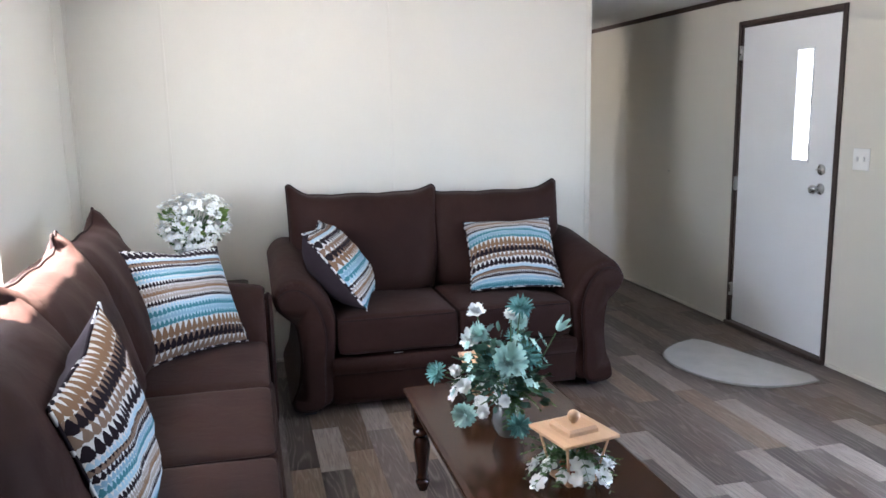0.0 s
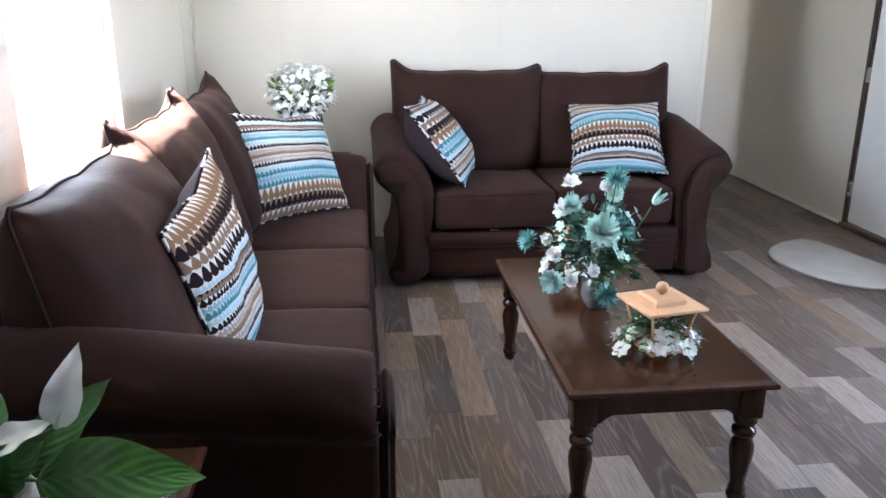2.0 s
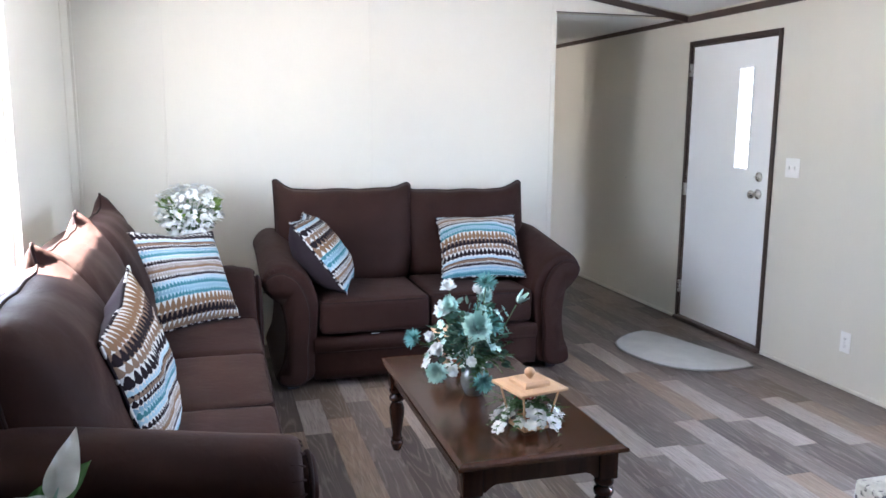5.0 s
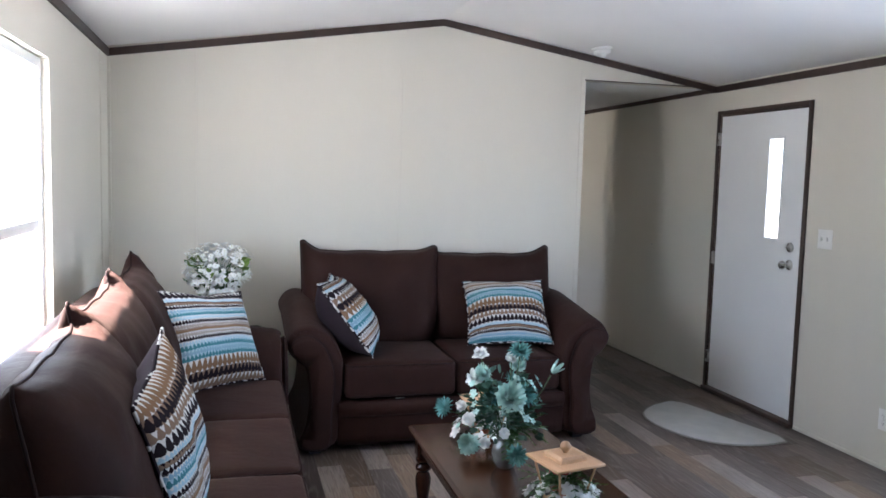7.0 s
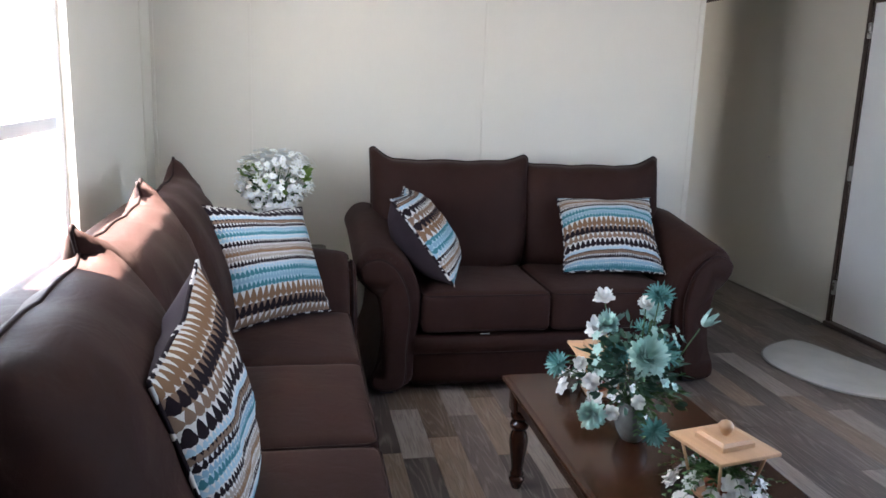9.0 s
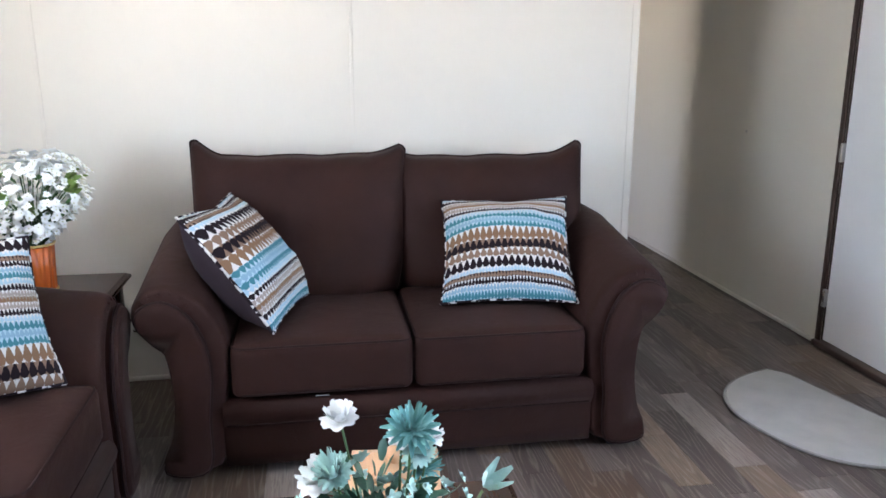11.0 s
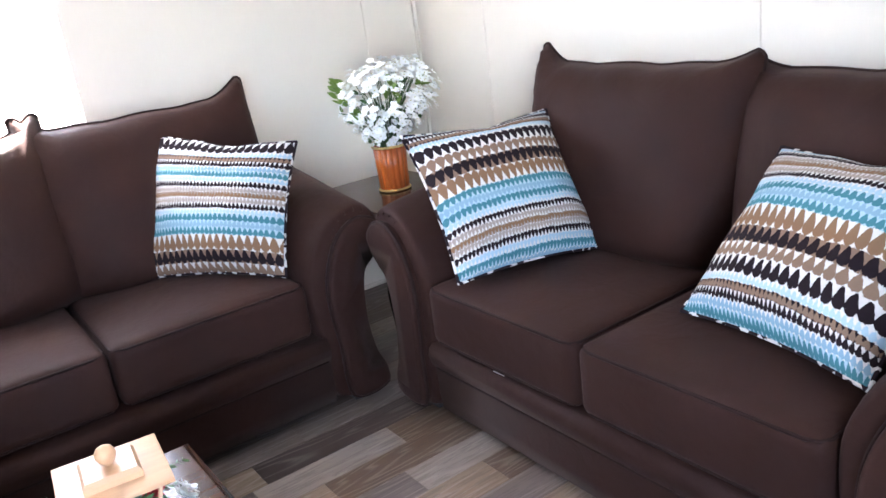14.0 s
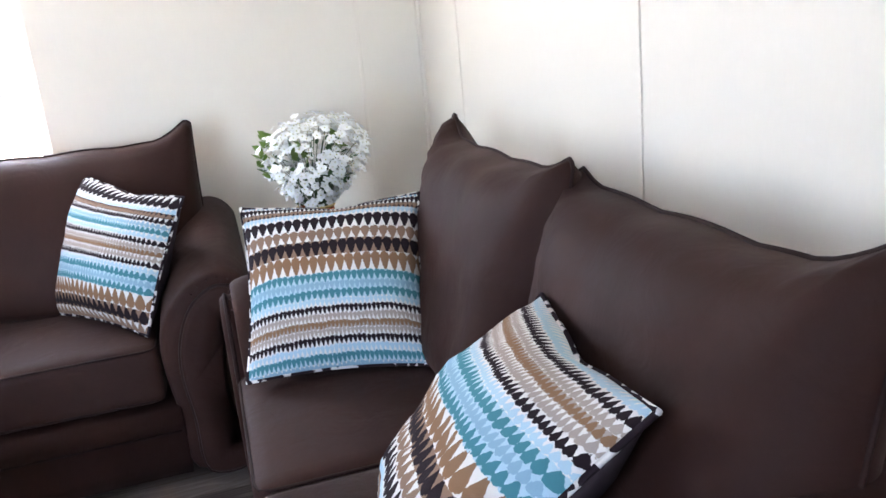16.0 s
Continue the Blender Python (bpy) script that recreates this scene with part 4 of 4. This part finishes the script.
def fern(bm, stem, rng, n=11, size=0.03):
    """A frond of paired leaflets along a bent stem."""
    tube(stem, lambda q: 0.0013 * (1 - 0.6 * q), 4, bm=bm)
    for i in range(2, len(stem)):
        p, d = Vector(stem[i]), (Vector(stem[i]) - Vector(stem[i - 1])).normalized()
        side = d.cross(Vector((0.1, 0.2, 1))).normalized()
        k = size * (1 - 0.55 * i / len(stem))
        for s in (-1, 1):
            leaflet(bm, p, side * s + d * 0.7, k, k * 0.38, rng, 0.15)


def bouquet_vase():
    rng = random.Random(5)
    t = thing("flower_vase", "amber ribbed cane vase of small white blossoms on the end table", "vase", pose(-0.036, 4.128, EZ))
    rib = lambda a: 1 + 0.10 * abs(math.sin(a * 8)) ** 0.7
    part("vase_body", lathe([(0.0, 0.0), (0.050, 0.0), (0.051, 0.012), (0.053, 0.09), (0.057, 0.172), (0.050, 0.172), (0.046, 0.10), (0.0, 0.10)], 96, rib), VASE, t)
    for z, r in ((0.006, 0.0575), (0.170, 0.0630)):
        ring = [(r * math.cos(a), r * math.sin(a), z + 0.0015 * (k % 2)) for k, a in enumerate(2 * math.pi * i / 40 for i in range(40))]
        part("cord", tube(ring, 0.0045, 6, True), GOLD, t, "braided gold cord")
    petals, eyes, greens, stems, limes = bmesh.new(), bmesh.new(), bmesh.new(), bmesh.new(), bmesh.new()
    foot, tall = 0.165, 0.315

    def flare(h):
        """Radius of the bunch at a share of its height: an upturned cone with a domed top."""
        return 0.048 + 0.138 * math.sin(min(1.0, h / 0.66) * math.pi / 2) if h < 0.66 else 0.186 * math.sqrt(max(0.0, 1 - ((h - 0.66) / 0.36) ** 2))
    made = 0
    for k in range(1500):
        h, a, far = rng.random() ** 0.8, rng.uniform(0, 6.283), rng.uniform(0.55, 1.0) ** 0.5
        if made >= 600 or noise.noise(Vector((math.cos(a) * 2.6, math.sin(a) * 2.6, h * 5.0))) < -0.33:
            continue
        made += 1
        r = flare(h) * far * rng.uniform(0.93, 1.07)
        p = Vector((r * math.cos(a) + 0.026 * h, r * math.sin(a) + 0.030 * h, foot + tall * h * rng.uniform(0.96, 1.04)))
        d = (p - Vector((0, 0, foot + 0.05))).normalized()
        out = (d + Vector((rng.uniform(-0.5, 0.5), rng.uniform(-0.5, 0.5), rng.uniform(-0.1, 0.5)))).normalized()
        bloom(petals, p, out, rng.uniform(0.0125, 0.0175), rng, ((5, 0.08, 1.0),), 0.86)
        merge(eyes, lathe([(0.0, 0.0), (0.0022, 0.0005), (0.0012, 0.003), (0.0, 0.0032)], 6), Matrix.Translation(p + out * 0.001) @ turn_to(out))
        if made % 5 == 0:
            tube([(0.02 * d.x, 0.02 * d.y, 0.12), Vector((p.x * 0.4, p.y * 0.4, foot + (p.z - foot) * 0.5)), Vector((p.x * 0.82, p.y * 0.82, foot + (p.z - foot) * 0.86))], 0.0012, 4, bm=stems)
    for k in range(120):
        h, a = rng.uniform(0.02, 0.72), rng.uniform(0, 6.28)
        r = flare(h) * rng.uniform(0.25, 0.88)
        leaflet(greens, Vector((r * math.cos(a), r * math.sin(a), foot + tall * h)), Vector((math.cos(a), math.sin(a), 0.5)), rng.uniform(0.026, 0.045), rng.uniform(0.013, 0.018), rng)
    for a, h in ((-2.4, 0.72), (-2.2, 0.78), (-2.0, 0.70), (-0.4, 0.66), (-0.2, 0.60), (-0.3, 0.72), (0.6, 0.7), (-1.2, 0.45), (-1.7, 0.55), (2.4, 0.7)):
        for q in range(4):
            r = flare(h) * rng.uniform(0.74, 0.90)
            leaflet(limes, Vector((r * math.cos(a), r * math.sin(a), foot + tall * h + rng.uniform(-0.015, 0.015))), Vector((math.cos(a + rng.uniform(-0.8, 0.8)), math.sin(a), rng.uniform(0.2, 0.9))), 0.042, 0.021, rng)
    part("blossoms", petals, PETAL_WHITE, t, "many small white five-petal blossoms")["kind"] = "stuff"
    part("blossom_eyes", eyes, BLOSSOM_EYE, t)["kind"] = "stuff"
    part("leaves", greens, LEAF, t)["kind"] = "stuff"
    part("lime_leaves", limes, LEAF_LIME, t)["kind"] = "stuff"
    part("stem_tuft", stems, STEM, t)["kind"] = "stuff"


bouquet_vase()


def arrangement():
    rng = random.Random(11)
    ox, oy = 1.035, 2.43
    t = thing("flower_arrangement", "pewter pot of teal and white silk flowers on the coffee table", "flowers", pose(ox, oy, TZ))
    part("pot", lathe([(0.0, 0), (0.030, 0.0), (0.034, 0.004), (0.048, 0.030), (0.053, 0.055), (0.046, 0.085), (0.032, 0.102), (0.030, 0.108), (0.036, 0.116), (0.030, 0.116), (0.026, 0.10), (0.0, 0.10)], 28), POT_GREY, t, "round pewter pot")
    top = Vector((0, 0, 0.10))

    def head(name, at, size, material, layers, width, lab):
        p = Vector(at)
        st = tube(spline([top * 0.6, top * 1.3 + Vector((p.x * 0.3, p.y * 0.3, 0.02)), p * 0.97], 5), 0.0022, 5)
        s = part("stem", st, STEM, t)
        bm = bmesh.new()
        d = (p - Vector((0, 0, 0.12))).normalized() + Vector((0, -0.5, 0.15))
        bloom(bm, p, d, size * 0.88, rng, layers, width)
        part(name, bm, material, s, lab)
    mum = ((16, -0.12, 1.0), (15, 0.25, 0.92), (13, 0.65, 0.8), (9, 1.2, 0.6), (6, 2.0, 0.42))
    full = ((16, -0.25, 0.95), (16, 0.1, 0.95), (15, 0.5, 0.9), (13, 0.9, 0.85), (11, 1.4, 0.75), (8, 2.0, 0.6), (6, 2.7, 0.5))
    ruffle = ((8, 0.0, 0.95), (7, 0.5, 0.85), (6, 1.1, 0.7), (5, 1.8, 0.5))
    bud = ((5, 2.4, 1.0), (4, 2.8, 0.8))
    for at, size in (((0.030, -0.04, 0.445), 0.050), ((-0.234, 0.02, 0.232), 0.044), ((0.05, -0.06, 0.285), 0.055), ((-0.03, -0.20, 0.115), 0.045), ((-0.05, 0.02, 0.255), 0.045), ((0.06, 0.10, 0.30), 0.045)):
        head("chrysanthemum", at, size, PETAL_TEAL, mum, 0.26, "teal spiky flower head")
    for at, size in (((-0.035, -0.13, 0.300), 0.064), ((-0.19, -0.15, 0.150), 0.044), ((0.045, 0.02, 0.375), 0.036), ((-0.09, 0.02, 0.345), 0.036)):
        head("carnation", at, size, PETAL_PALE, full, 0.42, "pale mint ruffled flower head")
    for at, size in (((-0.075, 0.10, 0.400), 0.040), ((-0.115, 0.04, 0.325), 0.044), ((0.020, 0.02, 0.400), 0.032), ((-0.17, -0.08, 0.215), 0.030),
                     ((-0.12, -0.12, 0.140), 0.026), ((-0.06, -0.15, 0.180), 0.024), ((0.075, 0.09, 0.36), 0.030), ((-0.18, -0.02, 0.245), 0.026)):
        head("daisy", at, size, PETAL_WHITE, ruffle, 0.85, "white silk flower head")
    head("bud", (0.131, -0.10, 0.375), 0.024, PETAL_PALE, bud, 0.8, "closed pale green bud")
    greens, ferns = bmesh.new(), bmesh.new()
    for k in range(430):
        a, e = rng.uniform(0, 6.28), rng.uniform(-0.3, 1.2)
        rr = rng.uniform(0.03, 0.15)
        p = Vector((rr * math.cos(a) * math.cos(e) - 0.02, rr * math.sin(a) * math.cos(e), 0.19 + rr * 1.15 * math.sin(e)))
        leaflet(greens, p, Vector((math.cos(a), math.sin(a), 0.5 * math.sin(e))), rng.uniform(0.024, 0.046), rng.uniform(0.011, 0.02), rng)
    for k in range(20):
        a = -0.6 + rng.uniform(-1.4, 1.2)
        reach, drop = rng.uniform(0.09, 0.17), rng.uniform(-0.10, 0.06)
        d = Vector((math.cos(a), math.sin(a), 0))
        end = d * reach + Vector((0, 0, max(0.015, 0.14 + drop)))
        fern(ferns, spline([top, top + d * reach * 0.45 + Vector((0, 0, 0.05)), end], 6), rng, size=0.032)
    tiny = bmesh.new()
    for k in range(46):
        a, e = rng.uniform(0, 6.28), rng.uniform(-0.2, 1.3)
        rr = rng.uniform(0.11, 0.19)
        p = Vector((rr * math.cos(a) * math.cos(e) - 0.03, rr * math.sin(a) * math.cos(e), 0.20 + rr * 1.1 * math.sin(e)))
        bloom(tiny, p, Vector((math.cos(a), math.sin(a), 0.6)), rng.uniform(0.012, 0.02), rng, ((5, 0.2, 1.0), (4, 0.7, 0.6)), 0.75)
    part("small_blossoms", tiny, PETAL_PALE, t, "small mint silk blossoms")["kind"] = "stuff"
    part("leaves", greens, LEAF_BLUE, t)["kind"] = "stuff"
    part("fern_fronds", ferns, LEAF, t)["kind"] = "stuff"


arrangement()


def lantern(label, m, seed, red):
    rng = random.Random(seed)
    t = thing("wooden_lantern", label, "lantern", m, "lanterns on the coffee table")
    roof = 0.141
    part("base", box(-0.050, 0.050, -0.050, 0.050, 0.0, 0.011, 0.002), PINE, t)
    part("roof_plate", box(-0.094, 0.094, -0.094, 0.094, roof, roof + 0.010, 0.002), PINE, t)
    part("cap_block", loft([[(sx * (0.05 - i), sy * (0.05 - i), z) for sx, sy in ((-1, -1), (1, -1), (1, 1), (-1, 1))] for i, z in ((0, roof + 0.0102), (0, roof + 0.022), (0.006, roof + 0.030))]), PINE, t, smooth=False)
    part("finial", lathe([(0.0, 0.0), (0.008, 0.0), (0.008, 0.004), (0.014, 0.008), (0.0185, 0.018), (0.0185, 0.024), (0.014, 0.033), (0.005, 0.038), (0.0, 0.0385)], 20), PINE, t, at=pose(0, 0, roof + 0.0295))
    for sx in (-1, 1):
        for sy in (-1, 1):
            part("post", tube([(sx * 0.045, sy * 0.045, 0.010), (sx * 0.072, sy * 0.072, roof + 0.001)], 0.0042, 6), PINE, t)
    part("moss_pot", lathe([(0.0, 0.0112), (0.028, 0.0112), (0.038, 0.040), (0.040, 0.045), (0.0, 0.045)], 18), TERRACOTTA, t)
    pet, reds, fr = bmesh.new(), bmesh.new(), bmesh.new()
    for k in range(24):
        a = k * 2.4 + rng.uniform(-0.3, 0.3)
        rr = rng.uniform(0.065, 0.135)
        p = Vector((rr * math.cos(a), rr * math.sin(a), rng.uniform(0.018, 0.045) + max(0, 0.10 - rr) * 1.3))
        d = Vector((math.cos(a), math.sin(a), 0.9))
        bloom(pet, p, d, rng.uniform(0.023, 0.032), rng, ((6, 0.1, 1.0), (5, 0.5, 0.75)), 0.78)
    for k in range(24):
        a = rng.uniform(0, 6.28)
        d = Vector((math.cos(a), math.sin(a), 0))
        fern(fr, spline([Vector((0, 0, 0.04)), d * 0.05 + Vector((0, 0, rng.uniform(0.07, 0.10))), d * rng.uniform(0.10, 0.155) + Vector((0, 0, rng.uniform(0.012, 0.11)))], 5), rng, size=0.028)
    part("blossoms", pet, PETAL_WHITE, t, "white silk blossoms")["kind"] = "stuff"
    part("fern_fronds", fr, LEAF, t)["kind"] = "stuff"
    if red:
        for k in range(3):
            bloom(reds, Vector((0.03 - 0.02 * k, 0.035 + 0.012 * k, 0.075)), (0.3, 0.5, 1), 0.02, rng, ((6, 0.4, 1.0), (4, 1.0, 0.6)), 0.6)
        part("red_blossoms", reds, PETAL_RED, t, "red silk blossoms")


lantern("pale pine lantern filled with white flowers on the coffee table", pose(1.118, 2.085, TZ, 0, 0, 12), 21, True)
lantern("pale pine lantern half hidden behind the flower pot", pose(1.073, 2.784, TZ, 0, 0, -6), 22, True)


# ---- potted lily ----
def lily():
    rng = random.Random(3)
    t = thing("potted_plant", "potted peace lily with white flowers in a grey basket", "plant", pose(-0.315, 1.085, EZ))
    prof = [(0.0, 0.0), (0.092, 0.0)] + [(0.095 + 0.022 * math.sin(math.pi * k / 22) + 0.0028 * (k % 2), 0.004 + 0.0046 * k) for k in range(22)] + [(0.094, 0.106), (0.088, 0.098), (0.0, 0.090)]
    part("basket", lathe(prof, 40, lambda a: 1 + 0.008 * math.sin(a * 30)), BASKET, t, "grey woven basket")

    def blade(base, tip, width, sag, name="leaf", material=LILY, roll=0.0, fold=0.10):
        base, tip = Vector(base), Vector(tip)
        ax = tip - base
        side = ax.cross(Vector((0, 0, 1))).normalized()
        side = Matrix.Rotation(math.radians(roll), 3, ax.normalized()) @ side
        nrm = side.cross(ax).normalized()
        bm = bmesh.new()
        uvl = bm.loops.layers.uv.new("UVMap")
        n, rows, par = 16, [], {}
        for i in range(n + 1):
            s = i / n
            prof_ = (math.sin(math.pi * min(1, s) ** 0.72) ** 0.85 if 0 < s < 1 else 0.0)
            wv = width / 2 * max(0.012, prof_ * (1 - 0.25 * s))
            row = []
            for k in range(-3, 4):
                q = k / 3
                p = base + ax * s + nrm * (sag * math.sin(math.pi * s) + fold * wv * 2 * abs(q) + 0.004 * math.sin(s * 19 + q * 2) * abs(q)) + side * wv * q
                v = bm.verts.new(p)
                par[v] = ((q + 1) / 2, s)
                row.append(v)
            rows.append(row)
        for a, b in zip(rows, rows[1:]):
            for k in range(6):
                f = bm.faces.new((a[k], a[k + 1], b[k + 1], b[k]))
                for l in f.loops:
                    l[uvl].uv = par[l.vert]
        lf = part(name, bm, material, t)
        part("stem", tube(spline([(rng.uniform(-0.02, 0.02), rng.uniform(-0.02, 0.02), 0.085), base * 0.6 + Vector((0, 0, 0.05)), base], 5), 0.003, 6), STEM, lf)
        return lf
    # leaf bases and tips, from the plant's foot
    blade((0.100, 0.02, 0.110), (0.338, 0.04, 0.085), 0.125, 0.028, roll=50)
    blade((0.085, -0.02, 0.105), (0.192, -0.105, 0.006), 0.105, 0.024, roll=-20)
    blade((0.10, 0.03, 0.085), (0.225, -0.03, 0.012), 0.05, 0.02, roll=-10)
    blade((0.07, 0.05, 0.10), (0.195, 0.11, 0.225), 0.085, 0.015, roll=45)
    blade((0.05, 0.0, 0.11), (0.130, 0.0, 0.185), 0.075, 0.01, roll=65)
    blade((0.0, -0.02, 0.11), (0.095, -0.03, 0.20), 0.07, 0.012, roll=75)
    blade((-0.04, -0.04, 0.10), (-0.12, -0.20, 0.13), 0.09, 0.02)
    blade((-0.06, 0.02, 0.10), (-0.26, 0.06, 0.12), 0.10, 0.03)
    blade((0.0, 0.05, 0.10), (-0.05, 0.24, 0.17), 0.10, 0.02)
    blade((0.02, -0.05, 0.10), (0.05, -0.22, 0.06), 0.085, 0.02)
    blade((-0.03, 0.0, 0.12), (-0.08, -0.04, 0.30), 0.08, 0.01)
    for base_, tip_, wd, rl in (((0.150, 0.00, 0.205), (0.190, 0.02, 0.325), 0.058, 70), ((0.055, -0.02, 0.175), (0.150, 0.0, 0.215), 0.050, 40), ((0.065, -0.02, 0.15), (0.075, -0.03, 0.215), 0.045, 70),
                                ((0.055, -0.055, 0.110), (0.135, -0.06, 0.075), 0.045, 20), ((-0.06, -0.05, 0.22), (-0.06, -0.10, 0.34), 0.065, 10)):
        f = blade(base_, tip_, wd, 0.012, "spathe", PETAL_WHITE, rl, 0.22)
        f["label"] = "white lily spathe"
        b0, t0 = Vector(base_), Vector(tip_)
        part("spadix", tube([b0, b0 + (t0 - b0) * 0.4 + Vector((0, -0.008, 0))], lambda q: 0.0045 * (1 - 0.4 * q), 7), PETAL_PALE, f)


lily()


# ---- floor ----
floor = thing("floor", "grey-brown wood-look plank vinyl floor", "floor", kind="structure")
part("subfloor", box(WX - 0.1, EX + 0.1, SY - 0.1, HALL_END + 0.1, -0.7, -0.0012), JOINT, floor, smooth=False)
PW = 0.1248
plank_mesh = {}


def plank_block(length, bm=None, at=(0, 0)):
    g = 0.0003
    h, l, b = PW / 2 - g, length / 2 - g, 0.0010
    ring = lambda i, z: [(at[0] + sx * (h - i), at[1] + sy * (l - i), z) for sx, sy in ((-1, -1), (1, -1), (1, 1), (-1, 1))]
    own = bm if bm is not None else bmesh.new()
    rings = [[own.verts.new(p) for p in ring(i, z)] for i, z in ((0, -0.0010), (0, -0.0005), (b, 0.0))]
    for a, c in zip(rings, rings[1:]):
        for k in range(4):
            own.faces.new((a[k], a[(k + 1) % 4], c[(k + 1) % 4], c[k]))
    own.faces.new(rings[-1])
    return own


# rows whose joints and tones are known: row: (first joint, ((next joint, tone), ...)); rows are counted from x = 0.473
KNOWN = {-1: (1.05, ((1.68, "mid"), (2.35, "brown"), (2.86, "mid"), (3.24, "tan"), (3.82, "dark"))), 0: (1.12, ((1.68, "dark"), (2.106, "pale"), (2.515, "brown"), (3.19, "dark"), (3.652, "pale"), (4.3, "brown"))),
         1: (1.20, ((1.806, "tan"), (2.478, "brown"), (3.361, "tan"), (4.05, "brown"))), 2: (1.15, ((1.995, "dark"), (2.83, "mid"), (3.56, "mid"), (4.2, "pale"))),
         3: (1.02, ((1.722, "mid"), (2.424, "pale"), (3.18, "dark"), (3.75, "tan"))), 4: (0.92, ((1.558, "mid"), (2.18, "pale"), (2.9, "dark"))),
         5: (1.06, ((1.93, "tan"), (2.62, "dark"))), 6: (1.243, ((1.96, "pale"), (2.55, "tan"))), 7: (0.95, ((1.52, "mid"), (2.20, "mid"), (2.9, "brown"))),
         8: (0.90, ((1.318, "pale"), (1.595, "dark"), (1.953, "dark"), (2.417, "pale"), (3.1, "mid"))), 9: (1.05, ((1.695, "dark"), (2.071, "pale"), (2.70, "mid"))),
         10: (1.02, ((1.55, "mid"), (2.30, "dark"))), 11: (1.10, ((1.638, "pale"), (2.561, "mid"), (3.194, "pale"))), 12: (1.52, ((2.287, "mid"), (2.637, "pale"), (3.3, "dark"))),
         13: (1.3, ((2.05, "dark"), (2.62, "mid"))), 14: (1.25, ((1.988, "dark"), (2.886, "pale"), (3.45, "mid"))), 17: (1.8, ((2.486, "dark"), (2.83, "pale"), (3.5, "mid")))}
SHARE = ("dark", "dark", "brown", "mid", "mid", "mid", "tan", "pale")
rng = random.Random(17)
rest = bmesh.new()
row_n = -9
while 0.473 + PW * row_n < EX + PW:
    row_x = 0.473 + PW * (row_n + 0.5)
    run = []
    y = SY - rng.uniform(0, 0.8)
    known = KNOWN.get(row_n)
    stop = known[0] if known else HALL_END
    while y < HALL_END:
        length = rng.choice((0.36, 0.46, 0.62, 0.62, 0.74, 0.90))
        if known and y + length > stop - 0.2:
            run.append((y, stop, rng.choice(SHARE)))
            y, known_row, known, stop = stop, known, None, HALL_END
            for joint, tone in known_row[1]:
                run.append((y, joint, tone))
                y = joint
            continue
        run.append((y, y + length, rng.choice(SHARE)))
        y += length
    for y0, y1, tone in run:
        length, yc = round(y1 - y0, 3), (y0 + y1) / 2
        if 0.75 < yc < 4.35 and 0.25 < row_x < 3.4:
            if (length, tone) not in plank_mesh:
                plank_mesh[length, tone] = mesh_of("plank", plank_block(length), PLANKS[tone], False)
            ob = new("plank", plank_mesh[length, tone])
            ob.parent = floor
            ob.location = (row_x, yc, 0)
        else:
            plank_block(length, rest, (row_x, yc))
    row_n += 1
ob = part("plank_field", rest, PLANK_REST, floor, smooth=False)
ob["kind"] = "stuff"
